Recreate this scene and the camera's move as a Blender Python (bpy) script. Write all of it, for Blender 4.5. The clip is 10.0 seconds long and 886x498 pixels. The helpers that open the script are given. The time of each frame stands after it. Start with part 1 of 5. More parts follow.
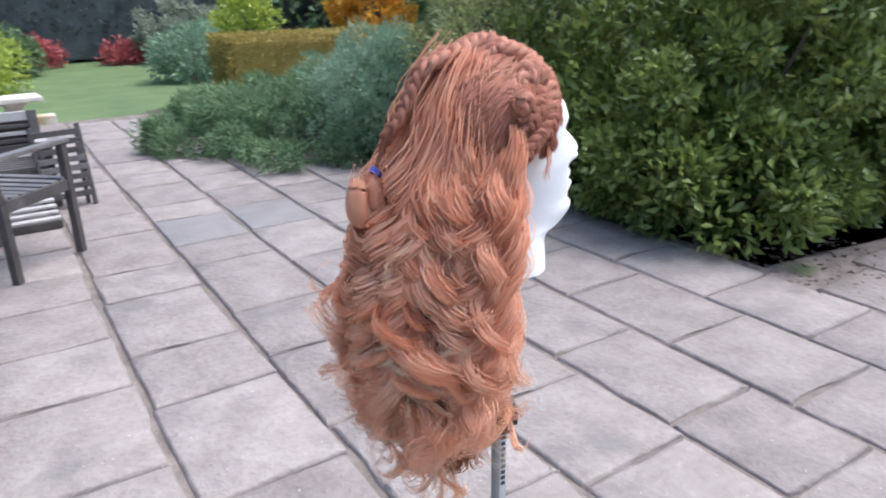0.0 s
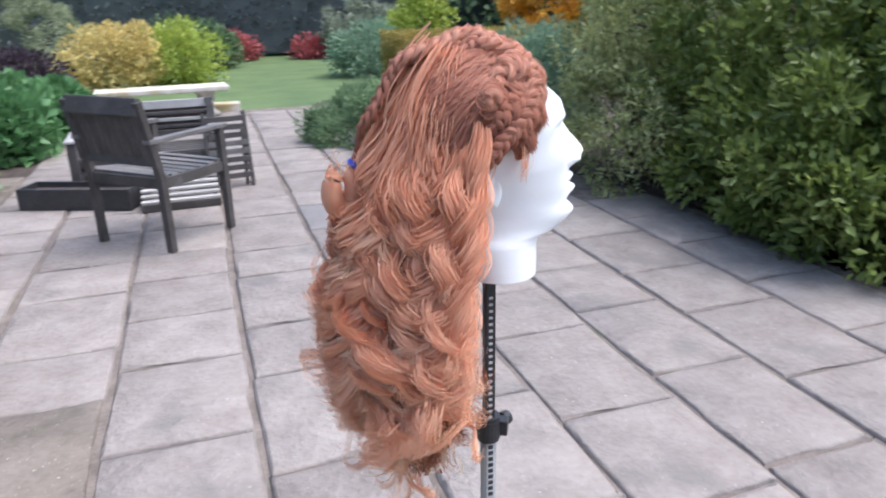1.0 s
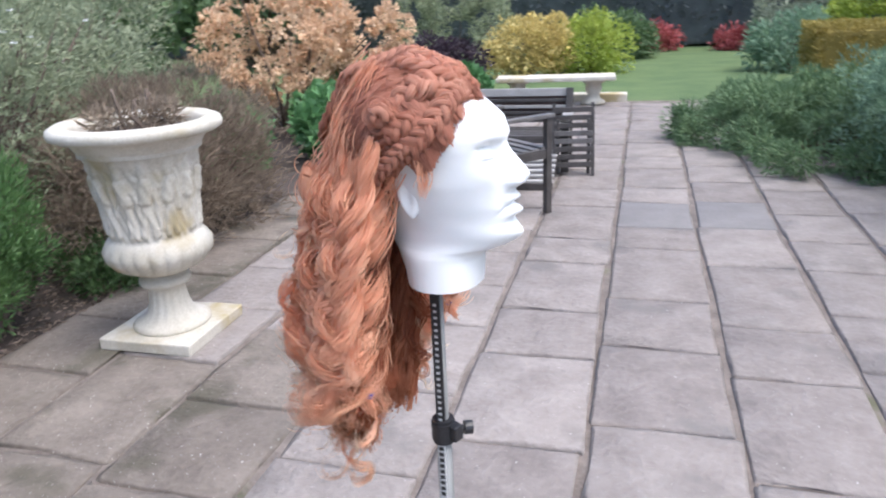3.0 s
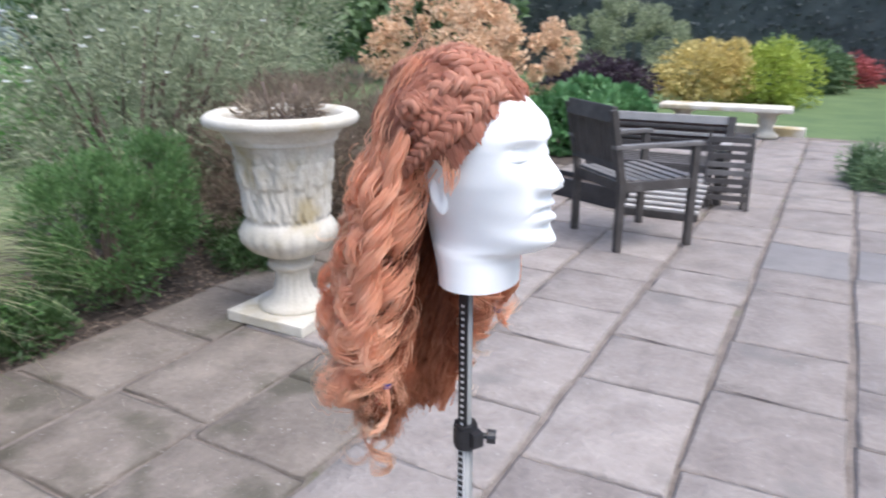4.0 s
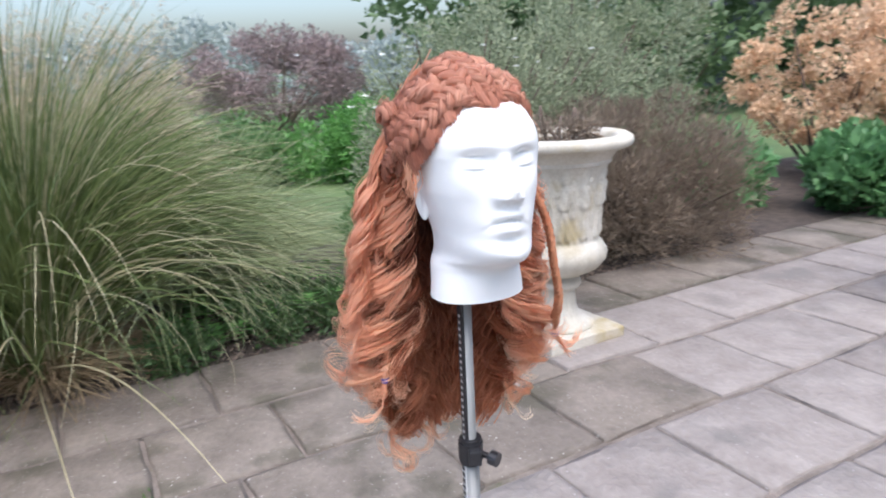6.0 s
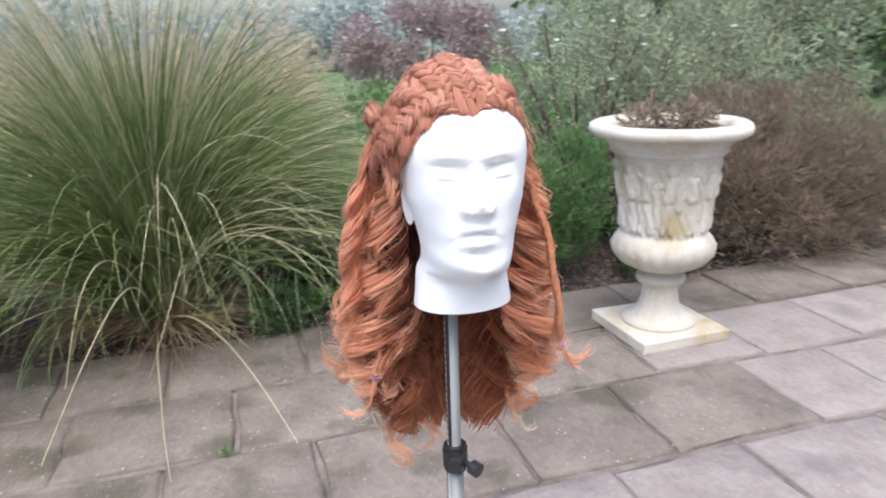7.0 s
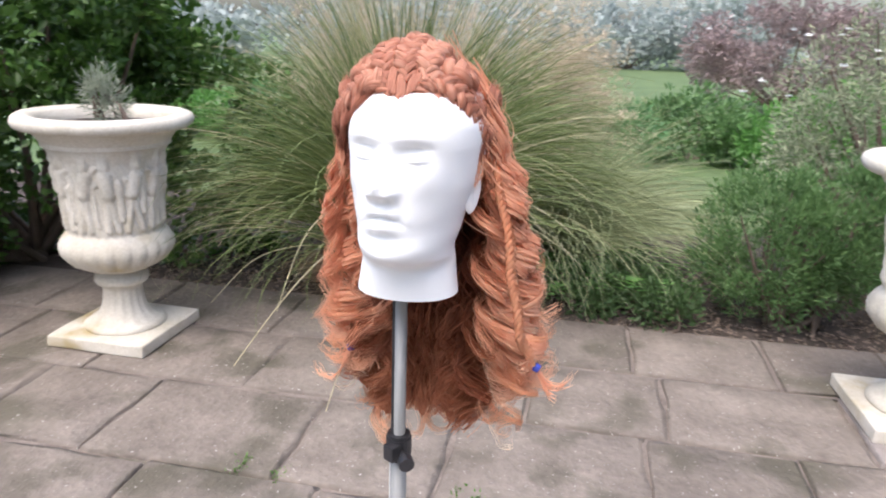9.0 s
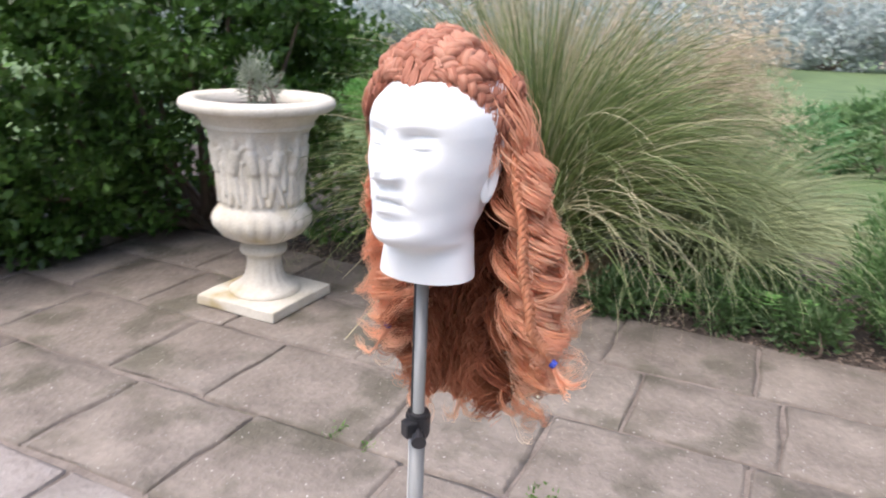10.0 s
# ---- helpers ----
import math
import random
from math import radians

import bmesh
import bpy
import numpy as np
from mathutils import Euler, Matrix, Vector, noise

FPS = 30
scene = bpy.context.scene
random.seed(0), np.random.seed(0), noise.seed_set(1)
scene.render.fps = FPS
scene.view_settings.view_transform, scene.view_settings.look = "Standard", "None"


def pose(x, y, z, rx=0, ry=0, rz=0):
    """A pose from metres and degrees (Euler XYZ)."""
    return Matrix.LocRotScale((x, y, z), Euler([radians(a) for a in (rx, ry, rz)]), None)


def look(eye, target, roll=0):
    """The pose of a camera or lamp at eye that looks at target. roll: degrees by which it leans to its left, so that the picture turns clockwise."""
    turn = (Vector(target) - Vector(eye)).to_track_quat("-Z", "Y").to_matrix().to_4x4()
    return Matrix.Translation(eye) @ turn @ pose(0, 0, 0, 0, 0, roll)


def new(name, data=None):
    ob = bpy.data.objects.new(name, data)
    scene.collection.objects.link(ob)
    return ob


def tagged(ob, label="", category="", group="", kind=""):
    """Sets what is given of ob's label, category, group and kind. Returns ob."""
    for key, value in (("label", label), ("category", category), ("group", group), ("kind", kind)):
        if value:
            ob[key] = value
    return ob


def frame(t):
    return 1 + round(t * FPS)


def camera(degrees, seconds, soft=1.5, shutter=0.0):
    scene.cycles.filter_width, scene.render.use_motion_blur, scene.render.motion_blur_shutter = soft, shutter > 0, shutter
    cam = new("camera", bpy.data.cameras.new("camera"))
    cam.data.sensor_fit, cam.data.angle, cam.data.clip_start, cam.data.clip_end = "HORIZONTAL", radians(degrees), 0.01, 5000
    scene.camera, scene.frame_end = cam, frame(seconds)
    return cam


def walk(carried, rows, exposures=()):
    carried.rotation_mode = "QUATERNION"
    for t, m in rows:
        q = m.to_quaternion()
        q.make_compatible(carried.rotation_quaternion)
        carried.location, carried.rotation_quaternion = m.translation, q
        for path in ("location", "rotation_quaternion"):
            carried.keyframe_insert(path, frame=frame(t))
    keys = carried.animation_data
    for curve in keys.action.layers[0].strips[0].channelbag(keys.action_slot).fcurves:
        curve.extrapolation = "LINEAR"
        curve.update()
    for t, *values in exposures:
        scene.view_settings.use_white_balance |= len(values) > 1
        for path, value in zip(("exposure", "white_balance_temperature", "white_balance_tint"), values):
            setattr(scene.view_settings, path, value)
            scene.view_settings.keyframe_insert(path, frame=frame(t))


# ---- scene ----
cam = camera(64.1, 10.0, soft=1.95, shutter=0.5)
PATH = [
    (0, (-0.599, -0.781, 1.369), (0.411, 0.804, 0.687), -1.1),
    (0.5, (-0.488, -0.85, 1.369), (0.335, 0.845, 0.7), -1.6),
    (1, (-0.36, -0.878, 1.356), (0.232, 0.909, 0.681), -1.1),
    (1.5, (-0.21, -0.913, 1.367), (0.14, 0.942, 0.704), -0.7),
    (2, (-0.076, -0.949, 1.372), (-0.04, 0.945, 0.729), -2.4),
    (2.5, (0.095, -0.984, 1.364), (-0.161, 0.887, 0.705), -2.0),
    (2.7, (0.183, -0.968, 1.381), (-0.204, 0.874, 0.706), -3.2),
    (3.8, (0.417, -0.891, 1.35), (-0.386, 0.827, 0.715), 1.4),
    (4, (0.446, -0.875, 1.347), (-0.479, 0.788, 0.732), 0.0),
    (4.5, (0.545, -0.803, 1.345), (-0.583, 0.736, 0.744), -2.0),
    (5, (0.652, -0.715, 1.326), (-0.686, 0.637, 0.708), -2.7),
    (5.5, (0.742, -0.625, 1.328), (-0.772, 0.558, 0.774), -1.3),
    (5.7, (0.792, -0.574, 1.3), (-0.807, 0.507, 0.776), -1.9),
    (7, (0.909, -0.285, 1.341), (-0.924, 0.271, 0.764), -1.8),
    (7.5, (0.941, -0.151, 1.328), (-0.95, 0.154, 0.751), 0.2),
    (8, (0.962, -0.027, 1.325), (-0.939, 0.044, 0.706), 0.4),
    (8.5, (0.943, 0.11, 1.317), (-0.961, -0.059, 0.727), 0.4),
    (9, (0.912, 0.224, 1.323), (-0.968, -0.119, 0.733), 2.0),
    (9.5, (0.882, 0.317, 1.325), (-0.937, -0.257, 0.724), 0.5),
    (10, (0.874, 0.425, 1.326), (-0.859, -0.358, 0.706), 2.5),
]
walk(cam, [(t, look(eye, target, roll)) for t, eye, target, roll in PATH], exposures=[(0.0, 1.2, 6000, 9), (2.7, 1.07, 6000, 9), (5.5, 1.02, 6000, 9), (8.0, 1.19, 6350, 11), (10.0, 1.23, 6450, 12)])

# ---- light ----
world = bpy.data.worlds.new("sky")
scene.world = world
world.use_nodes = True
wn = world.node_tree.nodes
sky = wn.new("ShaderNodeTexSky")
sky.sky_type = "NISHITA"
sky.sun_disc = False
sky.sun_elevation = radians(66)
sky.sun_rotation = radians(105)
sky.air_density, sky.dust_density, sky.ozone_density = 1.0, 4.0, 1.0
world.node_tree.links.new(sky.outputs[0], wn["Background"].inputs[0])
wn["Background"].inputs[1].default_value = 0.15
sun = new("sun", bpy.data.lights.new("sun", "SUN"))
sun.data.energy, sun.data.angle, sun.data.color = 1.15, radians(60), (1.0, 0.97, 0.94)
sun.matrix_world = look((2.1, -0.55, 5.0), (0, 0, 0))

# ---- materials ----
def material(name, a, b, scale=8.0, rough=0.7, bump=0.2, fine=60.0, metal=0.0, island=0.0, obrandom=0.0, stretch=(1, 1, 1), mark=None, fleck=None, trans=0.0, depth=0.006):
    """Two colours mixed by noise at two scales, with fine relief; mark: a third colour in sparse blotches."""
    m = bpy.data.materials.new(name)
    m.use_nodes = True
    n, l = m.node_tree.nodes, m.node_tree.links
    p = n["Principled BSDF"]
    geo = n.new("ShaderNodeNewGeometry")
    mp = n.new("ShaderNodeMapping")
    mp.inputs["Scale"].default_value = stretch
    l.new(geo.outputs["Position"], mp.inputs["Vector"])
    n1 = n.new("ShaderNodeTexNoise")
    n1.inputs["Scale"].default_value, n1.inputs["Detail"].default_value = scale, 5
    n2 = n.new("ShaderNodeTexNoise")
    n2.inputs["Scale"].default_value, n2.inputs["Detail"].default_value = fine, 3
    l.new(mp.outputs[0], n1.inputs["Vector"])
    l.new(mp.outputs[0], n2.inputs["Vector"])
    add = n.new("ShaderNodeMath")
    add.operation = "MULTIPLY_ADD"
    l.new(n2.outputs[0], add.inputs[0])
    add.inputs[1].default_value = 0.5
    l.new(n1.outputs[0], add.inputs[2])
    ramp = n.new("ShaderNodeMapRange")
    ramp.inputs["From Min"].default_value, ramp.inputs["From Max"].default_value = 0.5, 1.0
    l.new(add.outputs[0], ramp.inputs["Value"])
    fac = ramp.outputs[0]
    for out, amount in ((geo.outputs["Random Per Island"], island), (None, obrandom)):
        if amount:
            if out is None:
                out = n.new("ShaderNodeObjectInfo").outputs["Random"]
            mx = n.new("ShaderNodeMix")
            mx.inputs[0].default_value = amount
            l.new(fac, mx.inputs[2])
            l.new(out, mx.inputs[3])
            fac = mx.outputs[0]
    col = n.new("ShaderNodeMix")
    col.data_type = "RGBA"
    l.new(fac, col.inputs[0])
    col.inputs[6].default_value, col.inputs[7].default_value = (*a, 1), (*b, 1)
    last = col.outputs[2]
    for mark in [q for q in (mark, fleck) if q]:
        n3 = n.new("ShaderNodeTexNoise")
        n3.inputs["Scale"].default_value, n3.inputs["Detail"].default_value = mark[1], 6
        l.new(geo.outputs["Position"], n3.inputs["Vector"])
        r3 = n.new("ShaderNodeMapRange")
        r3.inputs["From Min"].default_value, r3.inputs["From Max"].default_value = mark[2], mark[2] + 0.12
        l.new(n3.outputs[0], r3.inputs["Value"])
        c3 = n.new("ShaderNodeMix")
        c3.data_type = "RGBA"
        l.new(r3.outputs[0], c3.inputs[0])
        l.new(last, c3.inputs[6])
        c3.inputs[7].default_value = (*mark[0], 1)
        last = c3.outputs[2]
    l.new(last, p.inputs["Base Color"])
    p.inputs["Roughness"].default_value, p.inputs["Metallic"].default_value = rough, metal
    if bump:
        bp = n.new("ShaderNodeBump")
        bp.inputs["Strength"].default_value, bp.inputs["Distance"].default_value = bump, depth
        l.new(add.outputs[0], bp.inputs["Height"])
        l.new(bp.outputs[0], p.inputs["Normal"])
    if trans:
        tr = n.new("ShaderNodeBsdfTranslucent")
        l.new(last, tr.inputs[0])
        ms = n.new("ShaderNodeMixShader")
        ms.inputs[0].default_value = trans
        l.new(p.outputs[0], ms.inputs[1])
        l.new(tr.outputs[0], ms.inputs[2])
        l.new(ms.outputs[0], n["Material Output"].inputs[0])
    return m


def leaf_mat(name, a, b, rough=0.5):
    return material(name, a, b, scale=4.2, rough=rough, bump=0, fine=14, island=0.45, trans=0.3)


M_SLAB = material("riven_stone", (0.172, 0.145, 0.134), (0.34, 0.30, 0.278), 6.0, 0.78, 1.0, 34, depth=0.02, obrandom=0.35, mark=((0.19, 0.17, 0.16), 2.6, 0.56), fleck=((0.62, 0.6, 0.58), 60, 0.68))
M_SLABSOIL = material("soil_stained_stone", (0.105, 0.086, 0.072), (0.25, 0.213, 0.182), 5.0, 0.8, 1.0, 34, depth=0.02, obrandom=0.25, mark=((0.10, 0.088, 0.066), 3.4, 0.52), fleck=((0.62, 0.60, 0.57), 75, 0.655))
M_SLABDARK = material("dark_stone", (0.165, 0.152, 0.15), (0.26, 0.24, 0.235), 5, 0.7, 0.5, 45, obrandom=0.3)
M_MORTAR = material("mortar", (0.11, 0.09, 0.078), (0.25, 0.21, 0.185), 9, 0.95, 0.6, 70, mark=((0.09, 0.11, 0.04), 3.0, 0.62))
M_SOIL = material("bark_soil", (0.035, 0.027, 0.023), (0.095, 0.072, 0.06), 14, 0.95, 1.0, 60)
M_CHIP = material("bark_chip", (0.10, 0.075, 0.06), (0.26, 0.2, 0.16), 20, 0.9, 0.3, 90, island=0.8)
M_LAWN = material("lawn", (0.068, 0.115, 0.042), (0.125, 0.18, 0.068), 1.5, 0.9, 0.5, 30)
M_BLADE = leaf_mat("grass_blades", (0.07, 0.16, 0.035), (0.14, 0.26, 0.06))
M_URN = material("weathered_cast_stone", (0.46, 0.42, 0.34), (0.68, 0.64, 0.57), 6, 0.85, 0.35, 90, mark=((0.42, 0.34, 0.19), 3.6, 0.55))
M_FOAM = material("white_foam", (0.82, 0.825, 0.835), (0.86, 0.865, 0.87), 20, 0.6, 0.05, 400)
M_POLE = material("brushed_steel", (0.22, 0.22, 0.22), (0.32, 0.32, 0.31), 30, 0.5, 0.05, 300, metal=0.3, stretch=(1, 1, 0.1))
M_BLACK = material("black_plastic", (0.012, 0.012, 0.014), (0.03, 0.03, 0.034), 30, 0.4, 0.1, 200)
M_DOT = material("pale_print", (0.5, 0.5, 0.5), (0.6, 0.6, 0.6), 30, 0.5, 0, 100)
M_WOOD = material("weathered_teak", (0.035, 0.031, 0.029), (0.10, 0.09, 0.087), 10, 0.6, 0.4, 80, obrandom=0.3, mark=((0.17, 0.165, 0.16), 5, 0.66))
# Sky sheen on the chair's seat slats and arms, painted as lighter wood
M_GREYWOOD = material("grey_sheen_teak", (0.09, 0.083, 0.08), (0.21, 0.2, 0.195), 10, 0.5, 0.3, 80, obrandom=0.3)
# Reflected sky on bench rails and footrest slats, put into a pale wood colour
M_PALEWOOD = material("bright_sheen_teak", (0.32, 0.30, 0.285), (0.5, 0.48, 0.46), 10, 0.5, 0.3, 80, obrandom=0.3)
M_BROWNWOOD = material("brown_boards", (0.05, 0.028, 0.024), (0.11, 0.062, 0.05), 10, 0.6, 0.4, 80, stretch=(0.3, 1, 3))
M_DARKBOX = material("dark_resin", (0.02, 0.021, 0.024), (0.05, 0.05, 0.055), 10, 0.45, 0.2, 80)
M_TWIG = material("twig_bark", (0.09, 0.065, 0.05), (0.2, 0.15, 0.12), 12, 0.9, 0.3, 90, island=0.5)
M_BLUE = material("blue_elastic", (0.03, 0.05, 0.35), (0.06, 0.09, 0.5), 90, 0.5, 0.2, 300)
M_RED = material("red_elastic", (0.5, 0.04, 0.03), (0.65, 0.07, 0.05), 90, 0.5, 0.2, 300)


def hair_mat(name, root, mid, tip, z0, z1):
    """Hair toned by height, strand by strand; root-to-tip dye on the outer locks."""
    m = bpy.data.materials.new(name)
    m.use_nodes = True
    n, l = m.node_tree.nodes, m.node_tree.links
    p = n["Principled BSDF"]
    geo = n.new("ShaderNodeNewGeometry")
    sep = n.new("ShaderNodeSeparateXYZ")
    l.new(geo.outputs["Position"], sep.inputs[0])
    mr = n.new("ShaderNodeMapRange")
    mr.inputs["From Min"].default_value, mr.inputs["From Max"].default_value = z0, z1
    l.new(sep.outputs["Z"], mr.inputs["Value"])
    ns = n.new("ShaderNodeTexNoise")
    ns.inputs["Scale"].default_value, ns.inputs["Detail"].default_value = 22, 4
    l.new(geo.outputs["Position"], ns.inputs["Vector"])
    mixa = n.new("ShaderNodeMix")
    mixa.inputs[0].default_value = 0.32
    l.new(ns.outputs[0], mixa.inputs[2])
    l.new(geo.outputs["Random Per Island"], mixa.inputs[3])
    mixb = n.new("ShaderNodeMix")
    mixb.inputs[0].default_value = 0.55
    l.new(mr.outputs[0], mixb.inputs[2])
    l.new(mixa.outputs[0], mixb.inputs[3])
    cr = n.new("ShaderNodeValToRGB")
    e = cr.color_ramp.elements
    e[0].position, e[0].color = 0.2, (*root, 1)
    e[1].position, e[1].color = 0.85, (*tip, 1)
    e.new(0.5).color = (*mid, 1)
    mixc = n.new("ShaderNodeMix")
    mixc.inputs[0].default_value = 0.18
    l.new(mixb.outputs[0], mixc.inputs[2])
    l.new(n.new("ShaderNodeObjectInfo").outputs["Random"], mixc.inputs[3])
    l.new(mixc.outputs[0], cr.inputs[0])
    l.new(cr.outputs[0], p.inputs["Base Color"])
    p.inputs["Roughness"].default_value = 0.5
    p.inputs["Specular IOR Level"].default_value = 0.28
    tr = n.new("ShaderNodeBsdfTranslucent")
    l.new(cr.outputs[0], tr.inputs[0])
    ms = n.new("ShaderNodeMixShader")
    ms.inputs[0].default_value = 0.42
    l.new(p.outputs[0], ms.inputs[1])
    l.new(tr.outputs[0], ms.inputs[2])
    l.new(ms.outputs[0], n["Material Output"].inputs[0])
    return m


M_HAIR = hair_mat("copper_hair", (0.75, 0.35, 0.215), (0.90, 0.53, 0.35), (0.96, 0.78, 0.60), 1.27, 0.58)
# Braid tone grades from darker low to lighter at the top
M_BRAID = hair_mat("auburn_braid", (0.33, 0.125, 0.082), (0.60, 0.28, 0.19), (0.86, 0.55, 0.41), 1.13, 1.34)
# Shade behind the neck is put into this colour: dark high, copper lower
M_UNDERSHADE = hair_mat("shaded_inner_hair", (0.10, 0.032, 0.026), (0.34, 0.115, 0.058), (0.66, 0.32, 0.18), 1.1, 0.62)
M_TIP = hair_mat("pale_curl", (0.68, 0.29, 0.155), (0.86, 0.47, 0.285), (0.95, 0.68, 0.47), 1.1, 0.66)
M_BLOND = hair_mat("blond_curl", (0.86, 0.56, 0.36), (0.94, 0.74, 0.54), (0.97, 0.86, 0.70), 1.2, 0.66)
M_CAP = material("wig_cap", (0.16, 0.045, 0.025), (0.26, 0.08, 0.04), 30, 0.8, 0.3, 200)

# ---- mesh helpers ----
def link(name, me, mat, parent=None, label="", smooth=True):
    ob = new(name, me)
    if mat:
        me.materials.append(mat)
    if smooth:
        me.polygons.foreach_set("use_smooth", [True] * len(me.polygons))
    if parent:
        ob.parent = parent
    if label:
        ob["label"] = label
    return ob


def part(name, bm, mat, parent=None, label="", smooth=False):
    me = bpy.data.meshes.new(name)
    bm.to_mesh(me)
    bm.free()
    return link(name, me, mat, parent, label, smooth)


def grid_mesh(name, v, f):
    """A mesh from arrays of corners (n, 3) and faces (m, 3 or 4)."""
    v, f = np.asarray(v, np.float32), np.asarray(f, np.int32)
    me = bpy.data.meshes.new(name)
    k = f.shape[1]
    me.vertices.add(len(v))
    me.vertices.foreach_set("co", v.ravel())
    me.loops.add(f.size)
    me.loops.foreach_set("vertex_index", f.ravel())
    me.polygons.add(len(f))
    me.polygons.foreach_set("loop_start", np.arange(0, f.size, k, dtype=np.int32))
    me.update(calc_edges=True)
    return me


def box(bm, lo, hi, bevel=0.004, m=None):
    r = bmesh.ops.create_cube(bm, size=1)
    c = [(a + b) / 2 for a, b in zip(lo, hi)]
    s = [b - a for a, b in zip(lo, hi)]
    t = (m or Matrix()) @ Matrix.Translation(c) @ Matrix.Diagonal((*s, 1))
    bmesh.ops.transform(bm, matrix=t, verts=r["verts"])
    if bevel:
        edges = list({e for v in r["verts"] for e in v.link_edges})
        bmesh.ops.bevel(bm, geom=edges, offset=bevel, segments=2, affect="EDGES", profile=0.6)


def beam(bm, a, b, w, h, bevel=0.003):
    """A bar of section w by h from a to b."""
    a, b = Vector(a), Vector(b)
    q = (b - a).to_track_quat("X", "Z").to_matrix().to_4x4()
    box(bm, (0, -w / 2, -h / 2), ((b - a).length, w / 2, h / 2), bevel, Matrix.Translation(a) @ q)


def lathe(profile, steps=48, wave=None):
    """Arrays of a turned form from (radius, height) pairs; wave(angle, height) scales the radius."""
    v, f = [], []
    for r, z in profile:
        for i in range(steps):
            a = 2 * math.pi * i / steps
            k = r + (wave(a, z) if wave else 0)
            v.append((k * math.cos(a), k * math.sin(a), z))
    for j in range(len(profile) - 1):
        for i in range(steps):
            i2 = (i + 1) % steps
            f.append((j * steps + i, j * steps + i2, (j + 1) * steps + i2, (j + 1) * steps + i))
    return v, f


def ribbons(paths, widths, outward):
    """Flat strands: paths (n, k, 3), widths (n, k), outward (n, k, 3). Returns corners and faces."""
    n, k, _ = paths.shape
    tang = np.gradient(paths, axis=1)
    side = np.cross(tang, outward)
    side /= np.linalg.norm(side, axis=2, keepdims=True) + 1e-9
    v = np.stack([paths - side * widths[..., None] / 2, paths + side * widths[..., None] / 2], 2).reshape(-1, 3)
    base = (np.arange(n)[:, None] * k + np.arange(k - 1)[None]) * 2
    f = np.stack([base, base + 1, base + 3, base + 2], -1).reshape(-1, 4)
    return v, f


def tubes(paths, radii, sides=5):
    """Round limbs: paths (n, k, 3), radii (n, k)."""
    n, k, _ = paths.shape
    t = np.gradient(paths, axis=1)
    t /= np.linalg.norm(t, axis=2, keepdims=True) + 1e-9
    ref = np.where(np.abs(t[..., 2:3]) > 0.9, np.array([1.0, 0, 0]), np.array([0, 0, 1.0]))
    u = np.cross(t, ref)
    u /= np.linalg.norm(u, axis=2, keepdims=True) + 1e-9
    w = np.cross(t, u)
    a = np.arange(sides) * 2 * np.pi / sides
    v = paths[:, :, None] + radii[..., None, None] * (u[:, :, None] * np.cos(a)[:, None] + w[:, :, None] * np.sin(a)[:, None])
    idx = np.arange(n * k * sides).reshape(n, k, sides)
    r = np.roll(idx, -1, 2)
    f = np.stack([idx[:, :-1], r[:, :-1], r[:, 1:], idx[:, 1:]], -1).reshape(-1, 4)
    return v.reshape(-1, 3), f


def joined(parts):
    vs, fs, o = [], [], 0
    for v, f in parts:
        vs.append(np.asarray(v))
        fs.append(np.asarray(f) + o)
        o += len(v)
    return np.concatenate(vs), np.concatenate(fs)


def leaves(pts, dirs, length, width, rng, jitter=0.7):
    """A folded leaf at each point, growing along its direction."""
    n = len(pts)
    d = dirs + rng.normal(0, jitter, (n, 3))
    d /= np.linalg.norm(d, axis=1, keepdims=True) + 1e-9
    s = np.cross(d, rng.normal(0, 1, (n, 3)))
    s /= np.linalg.norm(s, axis=1, keepdims=True) + 1e-9
    up = np.cross(s, d)
    ln = (length * rng.uniform(0.6, 1.25, n))[:, None]
    wd = (width * rng.uniform(0.7, 1.2, n))[:, None]
    b, tip = pts, pts + d * ln - up * ln * 0.12
    mid = pts + d * ln * 0.45
    v = np.stack([b, mid + s * wd / 2 + up * wd * 0.2, tip, mid - s * wd / 2 + up * wd * 0.2], 1).reshape(-1, 3)
    i = np.arange(n)[:, None] * 4
    f = np.concatenate([i + [0, 1, 2], i + [0, 2, 3]])
    return v, f


